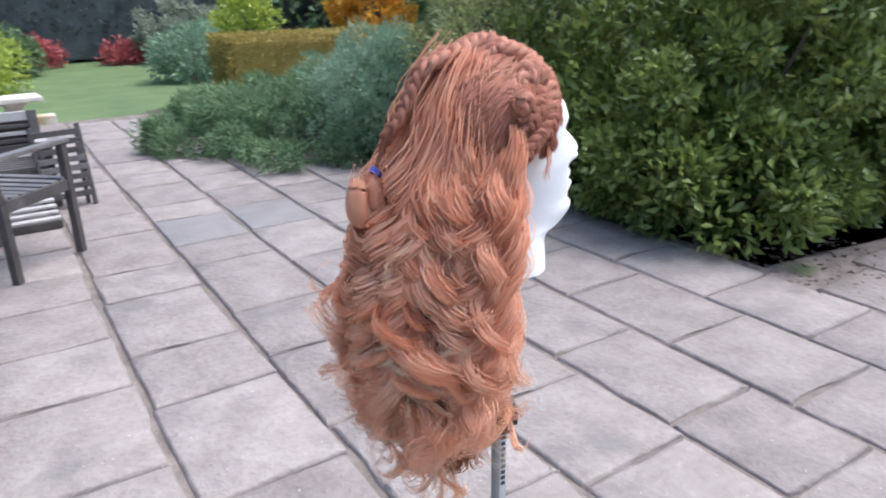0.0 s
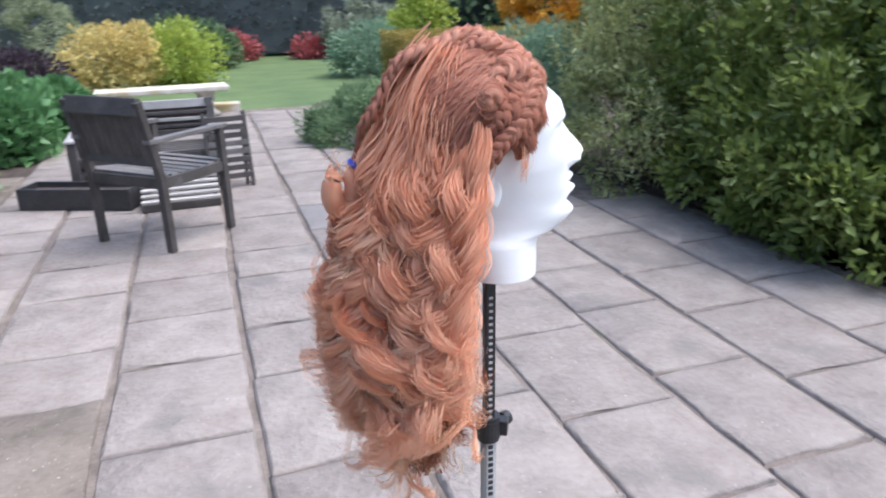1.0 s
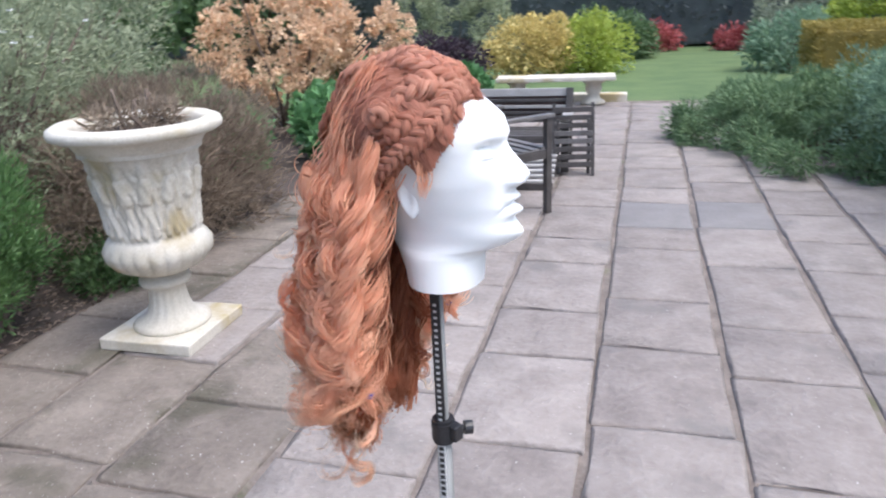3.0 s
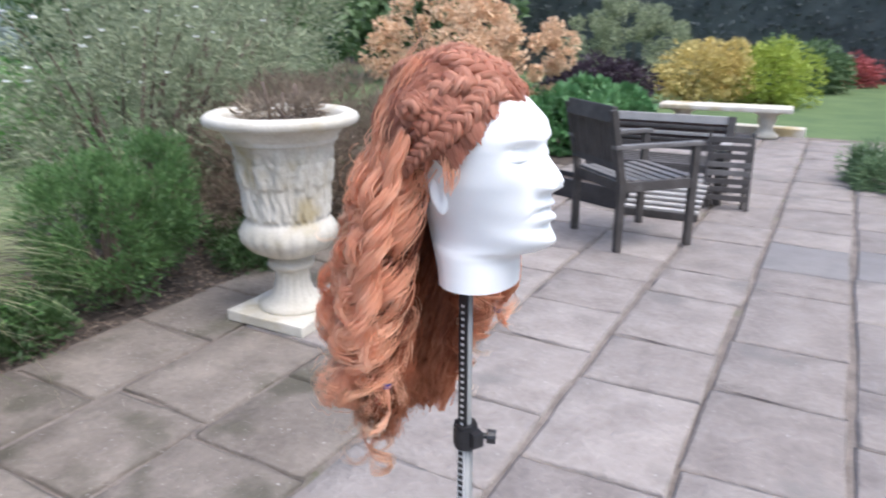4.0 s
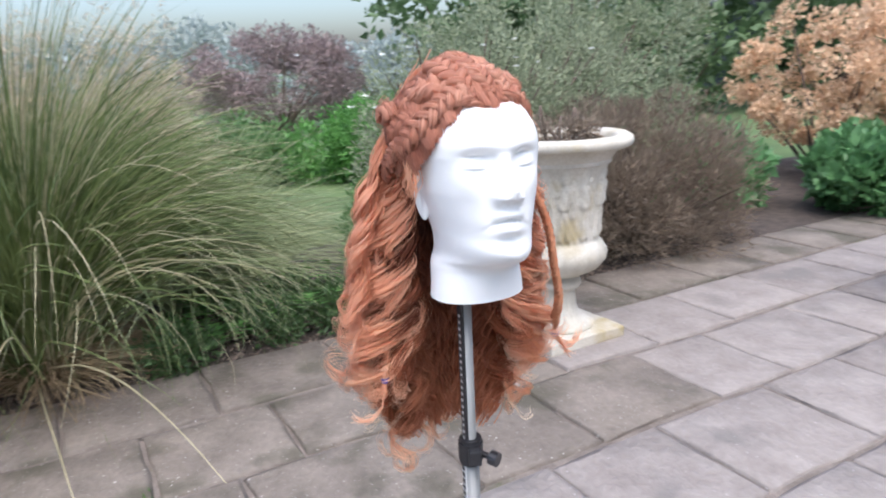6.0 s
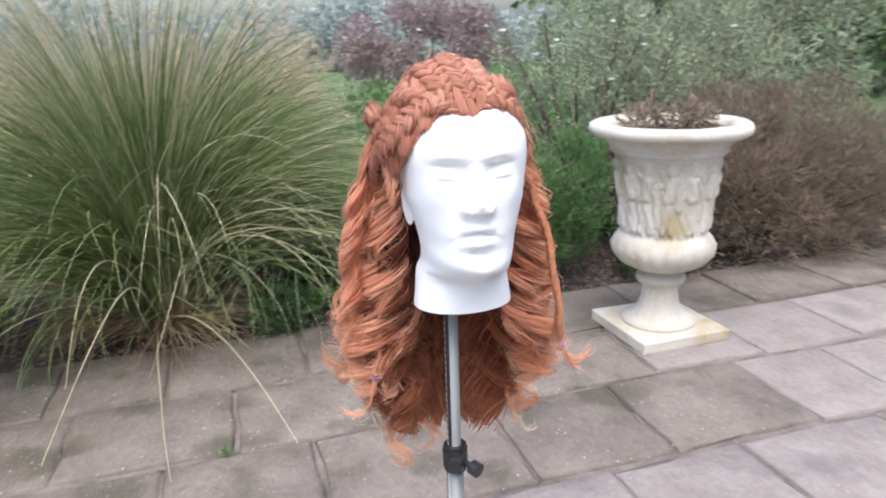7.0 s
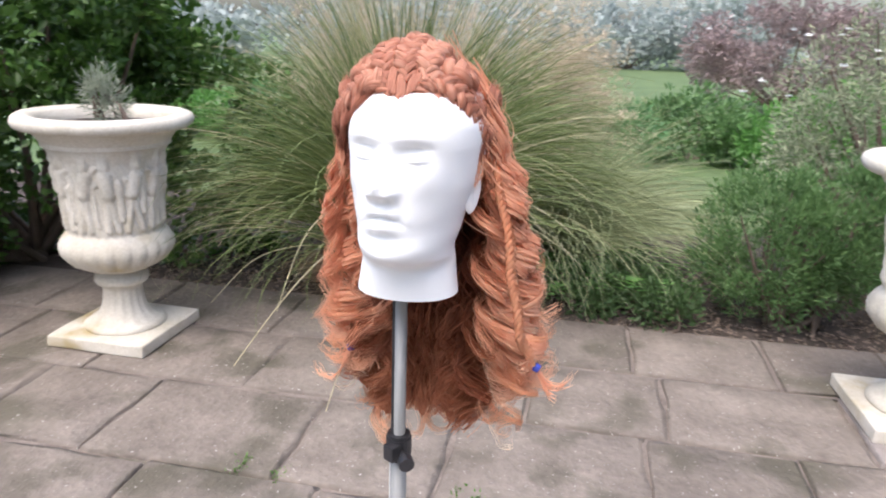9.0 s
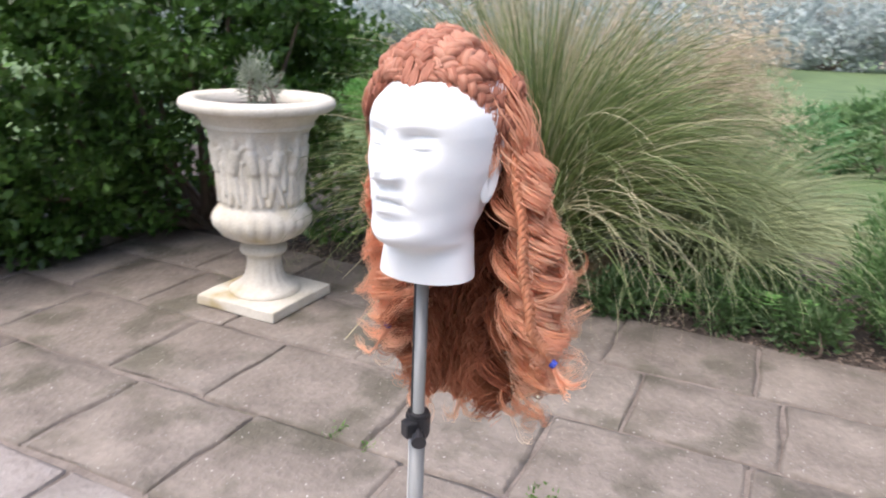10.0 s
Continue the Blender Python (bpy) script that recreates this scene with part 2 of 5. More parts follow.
def shrub(name, label, category, base, blobs, mat, n=6000, leaf=(0.05, 0.025), clump=0.16, nclump=90, seed=1, up=0.2, stems=14, group="", jitter=0.7, bark=None):
    """A bush or tree: tapered limbs from its base to clumps of leaves spread over ellipsoids (centre, radii)."""
    rng = np.random.default_rng(seed)
    thing = new(name)
    thing.location = base
    tagged(thing, label, category, group)
    vol = np.array([b[3] * b[4] * b[5] for b in blobs]) ** (2 / 3)
    cs, ds = [], []
    for b, share in zip(blobs, vol / vol.sum()):
        k = max(4, int(nclump * share))
        d = rng.normal(0, 1, (k, 3))
        d[:, 2] = np.where(d[:, 2] < 0, d[:, 2] * 0.75, d[:, 2])
        d /= np.linalg.norm(d, axis=1, keepdims=True)
        r = rng.uniform(0.55, 1.05, (k, 1)) ** 0.6
        cs.append(np.array(b[:3]) + d * r * np.array(b[3:]))
        ds.append(d)
    cs, ds = np.concatenate(cs), np.concatenate(ds)
    cs[:, 2] = np.maximum(cs[:, 2], 0.05)
    m = max(3, n // len(cs))
    off = rng.normal(0, 1, (len(cs), m, 3))
    off /= np.linalg.norm(off, axis=2, keepdims=True)
    size = clump * rng.uniform(0.6, 1.35, (len(cs), 1, 1))
    pts = cs[:, None] + off * size * rng.uniform(0.3, 1, (len(cs), m, 1)) ** 0.5
    pts[..., 2] = np.maximum(pts[..., 2], 0.02)
    dirs = off * 0.8 + ds[:, None] * 0.5 + np.array([0, 0, up])
    v, f = leaves(pts.reshape(-1, 3), dirs.reshape(-1, 3), leaf[0], leaf[1], rng, jitter)
    tagged(link("crown", grid_mesh("crown", v, f), mat, thing), kind="stuff")
    pick = rng.choice(len(cs), min(stems, len(cs)), replace=False)
    t = np.linspace(0, 1, 7)[None, :, None]
    foot = np.concatenate([rng.normal(0, 0.05, (len(pick), 2)), np.zeros((len(pick), 1)) - 0.02], 1)[:, None]
    end = cs[pick][:, None]
    path = foot * (1 - t) + end * t + np.sin(t * np.pi) * rng.normal(0, 0.05, (len(pick), 1, 3))
    height = float(np.max(cs[:, 2]))
    rad = (0.012 + 0.012 * height) * (1 - 0.85 * t[..., 0]) * rng.uniform(0.6, 1.1, (len(pick), 1))
    v, f = tubes(path, rad)
    tagged(link("branchwork", grid_mesh("branchwork", v, f), bark or M_TWIG, thing), kind="stuff")
    return thing


def grass_clump(name, label, base, n, height, spread, mat, seed, width=0.006, plumes=None, fall=0.7, kind=""):
    """A tussock of arching blades."""
    rng = np.random.default_rng(seed)
    thing = new(name)
    thing.location = base
    tagged(thing, label, "ornamental grass")
    nc = max(8, n // 40)
    pick = rng.integers(0, nc, n)
    a = rng.uniform(0, 2 * np.pi, nc)[pick] + rng.normal(0, 0.22, n)
    lean = np.clip(rng.uniform(0.02, 1, nc)[pick] + rng.normal(0, 0.12, n), 0.03, 1.1)
    h = height * rng.uniform(0.7, 1.1, nc)[pick] * rng.uniform(0.6, 1.1, n)
    t = np.linspace(0, 1, 14)
    r0 = rng.uniform(0, 0.16, n)
    bend = (0.30 * lean + 0.03)[:, None] + ((0.45 + 1.75 * lean) * fall / 0.7 * rng.uniform(0.75, 1.25, n))[:, None] * t ** 1.7
    step = 1.12 / (len(t) - 1)
    rad = r0[:, None] + spread * 0.95 * rng.uniform(0.8, 1.15, n)[:, None] * np.cumsum(np.sin(bend), 1) * step
    z = h[:, None] * (np.cumsum(np.cos(bend), 1) - 1) * step
    tw = rng.normal(0, 0.25, n)[:, None] * t
    p = np.stack([np.cos(a[:, None] + tw) * rad, np.sin(a[:, None] + tw) * rad, np.maximum(z, 0.015)], -1)
    w = width * rng.uniform(0.6, 1.2, (n, 1)) * (1 - 0.85 * t ** 2)
    out = np.stack([np.cos(a), np.sin(a), np.full(n, 0.6)], -1)[:, None] + rng.normal(0, 0.5, (n, 1, 3))
    v, f = ribbons(p, w, np.broadcast_to(out, p.shape))
    tagged(link("blades", grid_mesh("blades", v, f), mat, thing), kind="stuff")
    if plumes:
        k, pm = plumes
        pick = rng.choice(n, k, replace=False)
        tip = p[pick][:, 5:, :].copy()
        tip[..., 2] += 0.18 * height * np.linspace(0, 1, tip.shape[1])
        q = np.repeat(tip.reshape(-1, 3), 14, 0) + rng.normal(0, 0.012, (tip.shape[0] * tip.shape[1] * 14, 3))
        d = np.tile([0, 0, -0.2], (len(q), 1)) + rng.normal(0, 0.6, q.shape)
        v, f = leaves(q, d, 0.03, 0.005, rng, 0.3)
        tagged(link("plumes", grid_mesh("plumes", v, f), pm, thing, "feathery beige seed heads"), kind="stuff")
    return thing

# ---- the ground ----
def sheet(name, outline, z, mat, label, thick=0.0):
    bm = bmesh.new()
    f = bm.faces.new([bm.verts.new((x, y, z)) for x, y in outline])
    bmesh.ops.triangulate(bm, faces=[f])
    if f.is_valid and f.normal.z < 0:
        bmesh.ops.reverse_faces(bm, faces=bm.faces)
    ob = part(name, bm, mat)
    return tagged(ob, label, name.split("_")[0], kind="structure")


sheet("ground", [(-300, -300), (300, -300), (300, 300), (-300, 300)], -0.05, M_LAWN, "mown green lawn reaching to the trees")
BED_W = [(-2.29, -6), (-2.29, 1.9), (-2.05, 2.3), (-2.0, 5.2), (-1.7, 6.2), (-0.9, 8.9), (-4.6, 9.5), (-4.6, 2.2), (-4.0, 0.4), (-4.2, -1.2), (-4.8, -6)]
BED_E = [(4.12, -6), (8, -6), (8, 9.2), (1.2, 9.2), (1.05, 8.9), (0.9, 6.6), (1.6, 4.5), (2.25, 3.0), (2.62, 1.2), (4.12, 1.0)]
sheet("soil_bed", BED_W, -0.022, M_SOIL, "dark mulched soil of the flower bed")
sheet("soil_bed", BED_E, -0.022, M_SOIL, "dark mulched soil under the shrubs")
patio = sheet("pavement", [(-2.36, -6), (4.14, -6), (4.14, 1.02), (2.66, 1.22), (2.66, 3), (1.2, 8.85), (-1.2, 8.85), (-2.36, 3)], -0.014, M_MORTAR, "patio of riven stone slabs with mortar joints")


def chips(name, n, area, z, seed):
    rng = np.random.default_rng(seed)
    p = np.column_stack([rng.uniform(area[0], area[1], n), rng.uniform(area[2], area[3], n), np.full(n, z) + rng.uniform(0, 0.012, n)])
    d = np.column_stack([rng.normal(0, 1, (n, 2)), rng.normal(0, 0.15, n)])
    v, f = leaves(p, d, 0.035, 0.014, rng, 0.1)
    return tagged(link(name, grid_mesh(name, v, f), M_CHIP), "scattered brown bark chips on the soil", "bark mulch", kind="stuff")


chips("bark_mulch", 9000, (-3.4, -2.3, -2.2, 4.0), -0.018, 5)
chips("bark_mulch", 2500, (2.55, 3.4, -1.5, 3.0), -0.018, 6)

# ---- mannequin head ----
def lerp(table, z):
    return np.interp(z, [r[0] for r in table], [r[1] for r in table])


FRONT = [(0.978, 0.070), (0.99, 0.071), (1.025, 0.073), (1.036, 0.082), (1.044, 0.108), (1.052, 0.124), (1.060, 0.128), (1.072, 0.120), (1.09, 0.121), (1.112, 0.117), (1.14, 0.1125), (1.165, 0.1095), (1.186, 0.1115), (1.212, 0.1055), (1.24, 0.078), (1.262, 0.046), (1.280, 0.006), (1.290, -0.03)]
BACK = [(0.978, -0.042), (1.0, -0.045), (1.03, -0.055), (1.06, -0.075), (1.10, -0.102), (1.15, -0.128), (1.20, -0.132), (1.24, -0.118), (1.265, -0.092), (1.282, -0.06), (1.290, -0.03)]
HALF = [(0.978, 0.067), (0.985, 0.066), (1.0, 0.064), (1.03, 0.061), (1.05, 0.057), (1.08, 0.064), (1.12, 0.077), (1.17, 0.084), (1.20, 0.084), (1.24, 0.072), (1.262, 0.053), (1.280, 0.028), (1.290, 0.001)]


def mannequin_head():
    nz, na = 150, 140
    z = np.linspace(0.978, 1.290, nz)
    ker = np.array([1, 4, 6, 4, 1]) / 16

    def smooth(a):
        return np.convolve(np.pad(a, 2, "edge"), ker, "valid")
    xf, xb, hw = (smooth(smooth(lerp(t, z))) for t in (FRONT, BACK, HALF))
    xf[-1] = xb[-1] = -0.03
    hw[-1] = 0.001
    a = np.linspace(0, 2 * np.pi, na, endpoint=False)
    ca, sa = np.cos(a), np.sin(a)
    e = 2 / np.interp(z, [1.0, 1.05, 1.10, 1.17, 1.22], [2.1, 1.9, 2.0, 2.15, 2.0])[:, None]
    cx = np.clip((xf + xb) / 2, -0.02, 0.02)
    reach = np.where(ca[None] > 0, (xf - cx)[:, None], (cx - xb)[:, None])
    x = cx[:, None] + reach * np.sign(ca) * np.abs(ca) ** e
    y = hw[:, None] * np.sign(sa) * np.abs(sa) ** e
    zz = np.repeat(z[:, None], na, 1)
    front = np.clip(ca, 0, 1)[None] ** 0.5

    def bump(h, y0, z0, sy, sz):
        return h * np.exp(-((np.abs(y) - y0) / sy) ** 2 - ((zz - z0) / sz) ** 2) * front
    nose_h = lerp([(1.105, 0), (1.112, 0.012), (1.120, 0.024), (1.131, 0.0305), (1.140, 0.027), (1.160, 0.012), (1.178, 0.0)], zz)
    nose_w = lerp([(1.11, 0.0145), (1.128, 0.0125), (1.15, 0.0075), (1.178, 0.008)], zz)
    x = x + nose_h * np.exp(-(y / nose_w) ** 2) * front
    x = x + bump(0.0125, 0.0135, 1.121, 0.006, 0.0075) + bump(-0.006, 0.0075, 1.1125, 0.004, 0.003)
    x = x + bump(-0.0200, 0.031, 1.166, 0.0170, 0.0140) + bump(0.0160, 0.033, 1.1630, 0.0125, 0.0074) + bump(-0.0034, 0.033, 1.1735, 0.0130, 0.0022) + bump(0.002, 0.033, 1.1580, 0.011, 0.0016) + bump(-0.0036, 0.033, 1.1640, 0.0052, 0.0040) + bump(-0.002, 0.033, 1.1550, 0.012, 0.002)
    x = x + bump(0.0018, 0.028, 1.188, 0.020, 0.008) + bump(0.005, 0.045, 1.135, 0.018, 0.018)
    zz = zz + 0.0055 * (y / 0.02) ** 2 * np.exp(-((zz - 1.092) / 0.02) ** 2)
    x = x + bump(0.011, 0.0, 1.1005, 0.0175, 0.005) + bump(0.013, 0.0, 1.0835, 0.0155, 0.006) + bump(-0.0085, 0.0, 1.0925, 0.021, 0.0022) + bump(-0.005, 0.0, 1.073, 0.016, 0.004)
    zz = np.repeat(z[:, None], na, 1)
    x = x + bump(-0.003, 0.0, 1.108, 0.004, 0.006) + bump(0.006, 0.0, 1.058, 0.018, 0.010) + bump(-0.003, 0.021, 1.092, 0.005, 0.006)
    v = np.stack([x, y, zz], -1).reshape(-1, 3)
    idx = np.arange(nz * na).reshape(nz, na)
    r = np.roll(idx, -1, 1)
    f = np.stack([idx[:-1], r[:-1], r[1:], idx[1:]], -1).reshape(-1, 4)
    shells = [(v, f)]
    ring = v[:na].copy()
    inner = ring.copy()
    inner[:, :2] = (ring[:, :2] - [0.014, 0]) * 0.12 + [0.014, 0]
    i = np.arange(na)
    shells.append((np.concatenate([ring, inner]), np.stack([i, i + na, (i + 1) % na + na, (i + 1) % na], -1)))
    for s in (-1, 1):
        u, w = np.meshgrid(np.linspace(0, 2 * np.pi, 28, endpoint=False), np.linspace(0.02, np.pi - 0.02, 18))
        ex, ey, ez = np.sin(w) * np.cos(u), np.cos(w), np.sin(w) * np.sin(u)
        rim = np.hypot(ex, ez)
        taper = 0.78 + 0.22 * ez
        px = ex * 0.018 * taper - 0.12 * ez * 0.028 - 0.004
        py = ey * 0.008 + np.where(ey > 0, -0.006 * np.exp(-(rim / 0.55) ** 2), 0)
        pz = ez * 0.025
        tilt = 0.35
        ear = np.stack([0.0 + px * np.cos(tilt) - py * np.sin(tilt), s * (0.071 + py * np.cos(tilt) - px * np.sin(tilt) * 0.9), 1.106 + pz], -1).reshape(-1, 3)
        k = np.arange(28 * 18).reshape(18, 28)
        q = np.roll(k, -1, 1)
        shells.append((ear, np.stack([k[:-1], q[:-1], q[1:], k[1:]], -1).reshape(-1, 4)))
    for sv, sf in shells:
        sv[:, 2] += np.interp(sv[:, 2], [0.98, 1.045, 1.085, 1.115, 1.17, 1.22, 1.27], [0.004, -0.002, 0.012, 0.016, 0.014, 0.008, 0])
        turn = np.interp(sv[:, 2], [1.03, 1.07], [0, radians(9)])
        sx, sy = sv[:, 0].copy(), sv[:, 1] * 1.04
        sv[:, 0] = sx * np.cos(turn) + sy * np.sin(turn)
        sv[:, 1] = sy * np.cos(turn) - sx * np.sin(turn) + 0.013 + 0.05 * turn
    ob = link("mannequin_head", grid_mesh("mannequin_head", *joined(shells)), M_FOAM)
    return tagged(ob, "smooth white foam display head on a steel pole", "mannequin")


mannequin_head()

# ---- stand ----
stand = tagged(new("wig_stand"), "grey steel pole stand with a black height clamp", "stand")


def cyl(bm, a, b, r, seg=24, r2=None):
    a, b = Vector(a), Vector(b)
    m = Matrix.Translation((a + b) / 2) @ (b - a).to_track_quat("Z", "Y").to_matrix().to_4x4()
    bmesh.ops.create_cone(bm, cap_ends=True, segments=seg, radius1=r, radius2=r if r2 is None else r2, depth=(b - a).length, matrix=m)


bm = bmesh.new()
cyl(bm, (0, 0, 0.30), (0, 0, 0.99), 0.0095)
part("upper_pole", bm, M_POLE, stand, smooth=True)
bm = bmesh.new()
cyl(bm, (0, 0, 0.06), (0, 0, 0.708), 0.0125)
part("lower_pole", bm, M_POLE, stand, smooth=True)
SCALE_M = pose(0, 0, 0, 0, 0, -96)
bm = bmesh.new()
box(bm, (0.0055, -0.0075, 0.735), (0.0104, 0.0075, 0.976), 0.001, SCALE_M)
strip = part("scale_strip", bm, M_BLACK, stand, "black strip with pale marks")
for i in range(20):
    bm = bmesh.new()
    box(bm, (0.0104, -0.0028, 0.742 + i * 0.0105), (0.0108, 0.0028, 0.746 + i * 0.0105), 0, SCALE_M)
    part("scale_mark", bm, M_DOT, strip)
bm = bmesh.new()
box(bm, (0.0105, -0.006, 0.56), (0.0132, 0.006, 0.706), 0.001, SCALE_M)
lower = part("scale_strip", bm, M_DOT, stand, "pale strip with black bars")
for i in range(9):
    bm = bmesh.new()
    box(bm, (0.0132, -0.004, 0.60 + i * 0.011), (0.0136, 0.004, 0.607 + i * 0.011), 0, SCALE_M)
    part("scale_mark", bm, M_BLACK, lower)
bm = bmesh.new()
cyl(bm, (0, 0, 0.700), (0, 0, 0.742), 0.0175, 20)
cyl(bm, (0, 0, 0.706), (0, 0, 0.736), 0.0195, 20)
box(bm, (-0.004, -0.03, 0.708), (0.016, 0.0, 0.734), 0.003, pose(0, 0, 0, 0, 0, 60))
clamp = part("clamp", bm, M_BLACK, stand, "black plastic height clamp")
bm = bmesh.new()
cyl(bm, (0.015, 0.009, 0.718), (0.034, 0.019, 0.716), 0.005, 12)
cyl(bm, (0.030, 0.017, 0.7165), (0.042, 0.023, 0.715), 0.0115, 14)
part("knob", bm, M_BLACK, clamp)
for i in range(3):
    a = radians(90 + 120 * i)
    bm = bmesh.new()
    cyl(bm, (0.012 * math.cos(a), 0.012 * math.sin(a), 0.22), (0.30 * math.cos(a), 0.30 * math.sin(a), 0.012), 0.008, 10)
    leg = part("leg", bm, M_POLE, stand, smooth=True)
    bm = bmesh.new()
    bmesh.ops.create_uvsphere(bm, u_segments=10, v_segments=8, radius=0.012, matrix=Matrix.Translation((0.30 * math.cos(a), 0.30 * math.sin(a), 0.012)))
    part("rubber_foot", bm, M_BLACK, leg, smooth=True)

# ---- wig ----
wig = tagged(new("wig"), "long wavy copper-red wig with braids across the crown", "wig")
wig.location = (0, 0.010, 0.955)
ENV = [(0.60, -0.080, 0.035, 0.070), (0.68, -0.085, 0.070, 0.110), (0.76, -0.085, 0.100, 0.135), (0.86, -0.080, 0.138, 0.146), (0.94, -0.080, 0.150, 0.140), (1.05, -0.066, 0.134, 0.134), (1.13, -0.052, 0.124, 0.120), (1.20, -0.040, 0.103, 0.102), (1.25, -0.034, 0.074, 0.072), (1.28, -0.032, 0.042, 0.043), (1.30, -0.034, 0.015, 0.015)]


def envelope(phi, z, s):
    zs = [r[0] for r in ENV]
    c, rx, ry = (np.interp(z, zs, [r[k] for r in ENV]) for k in (1, 2, 3))
    return np.stack([c + s * rx * np.cos(phi), s * ry * np.sin(phi), z], -1)


def strands(guide, n, spread, rng, width, wisp=0.004, seg_taper=None):
    """A lock: n ribbons about a guide path (k, 3)."""
    k = len(guide)
    t = np.linspace(0, 1, k)
    off = rng.normal(0, 1, (n, 1, 3))
    away = guide[k // 2] - np.array([-0.06, 0, 0])
    away[2] = 0
    away /= np.linalg.norm(away) + 1e-6
    off = off * 1.2 - (off @ away)[..., None] * away * 0.75
    prof = seg_taper if seg_taper is not None else spread * (0.55 + 0.6 * np.sin(np.pi * np.clip(t * 0.95 + 0.05, 0, 1)))
    wob = rng.normal(0, 1, (n, 3, 3))
    w = sum(wob[:, i:i + 1] * np.sin((i + 1.5) * np.pi * t + i)[None, :, None] for i in range(3)) * wisp
    p = guide[None] + off * prof[None, :, None] * 0.6 + w * t[None, :, None]
    slip = rng.uniform(0.86, 1.0, n)
    ids = t[None] * slip[:, None] * (k - 1)
    lo = np.clip(ids.astype(int), 0, k - 2)
    fr = (ids - lo)[..., None]
    p = np.take_along_axis(p, lo[..., None], 1) * (1 - fr) + np.take_along_axis(p, lo[..., None] + 1, 1) * fr
    wd = width * rng.uniform(0.6, 1.3, (n, 1)) * (1 - 0.6 * t ** 3)[None]
    out = p - np.array([-0.06, 0, 0])
    out[..., 2] = 0
    out = out + rng.normal(0, 0.045, (n, 1, 3))
    return ribbons(p, wd, out)


def fullness(phi):
    """How far the hair stands out at an angle: close on one side, fuller on the other."""
    return float(np.interp(phi - math.pi, [-1.6, -0.8, -0.3, 0.08, 0.65, 1.5], [1.03, 0.94, 0.93, 0.87, 0.83, 0.70]))


def wave_guide(phi0, s, z0, z1, rng, amp, k=44, tipcurl=0.02):
    s = s * fullness(phi0)
    t = np.linspace(0, 1, k)
    z = z0 + (z1 - z0) * t
    fall = np.clip((1.262 - z) / 0.18, 0, 1)
    lam = 0.088 + 0.012 * math.sin(4 * phi0) + rng.normal(0, 0.009)
    ph = 2.6 * math.sin(3.1 * phi0) + 6 * s + rng.normal(0, 0.9)
    hand = 1 if math.sin(5.3 * phi0) > 0 else -1
    swell = 1 + 0.35 * np.sin(z * rng.uniform(14, 30) + ph)
    phase = 2 * np.pi * (z0 - z) / lam + ph
    phi = phi0 + rng.normal(0, 0.10) * fall + 0.8 * swell * amp * fall ** 0.8 * (0.65 + 1.25 * t) * np.sin(phase) / 0.14
    sc = s + hand * swell * amp * fall ** 0.8 * (0.65 + 1.25 * t) * np.cos(phase) / 0.13
    p = envelope(phi, z, sc)
    t0 = 0.80
    i0 = int(t0 * (k - 1))
    c = np.clip((t - t[i0]) / (1 - t[i0]), 0, 1)
    p[i0:] = p[i0] + (p[i0:] - p[i0]) * 0.25
    ang = c * rng.uniform(2.6, 5.6)
    d = np.array([np.cos(phi0), np.sin(phi0), 0])
    side = np.array([-np.sin(phi0), np.cos(phi0), 0]) * rng.choice([-1, 1])
    mixd = d * rng.uniform(0.2, 1) + side * rng.uniform(0.3, 1)
    mixd /= np.linalg.norm(mixd)
    R = tipcurl * rng.uniform(0.7, 1.4)
    R = R * (1 - 0.35 * c)
    p = p + mixd * (R * (1 - np.cos(ang)))[:, None]
    p[:, 2] -= R * np.sin(ang)
    return p


def wig_part(name, vf, mat, parent=None, label=""):
    v, f = vf
    v = np.asarray(v) - np.array([0, 0, 0.955])
    return link(name, grid_mesh(name, v, f), mat, parent or wig, label)


hr = np.random.default_rng(11)


def hair_base():
    """The dense body of hair that the locks lie on."""
    phi = np.linspace(math.pi - 1.55, math.pi + 1.5, 120)
    z = np.linspace(0.80, 1.28, 90)
    P, Z = np.meshgrid(phi, z)
    full = np.array([fullness(a) for a in phi])[None]
    drop = np.clip((1.24 - Z) / 0.2, 0, 1)
    ripple = 0.05 * np.sin(2 * np.pi * Z / 0.108 + 2.6 * np.sin(3.1 * P)) * drop + 0.012 * np.sin(P * 90 + 3 * np.sin(Z * 40))
    p = envelope(P + 0.03 * np.sin(Z * 58) * drop, Z, (0.91 + 0.03 * np.clip((Z - 1.1) / 0.1, 0, 1) - 0.16 * np.clip((0.92 - Z) / 0.12, 0, 1)) * full + ripple)
    i = np.arange(P.size).reshape(P.shape)
    return p.reshape(-1, 3), np.stack([i[:-1, :-1], i[:-1, 1:], i[1:, 1:], i[1:, :-1]], -1).reshape(-1, 4)


wig_part("hair_base", hair_base(), M_HAIR, label="dense base of copper hair under the locks")
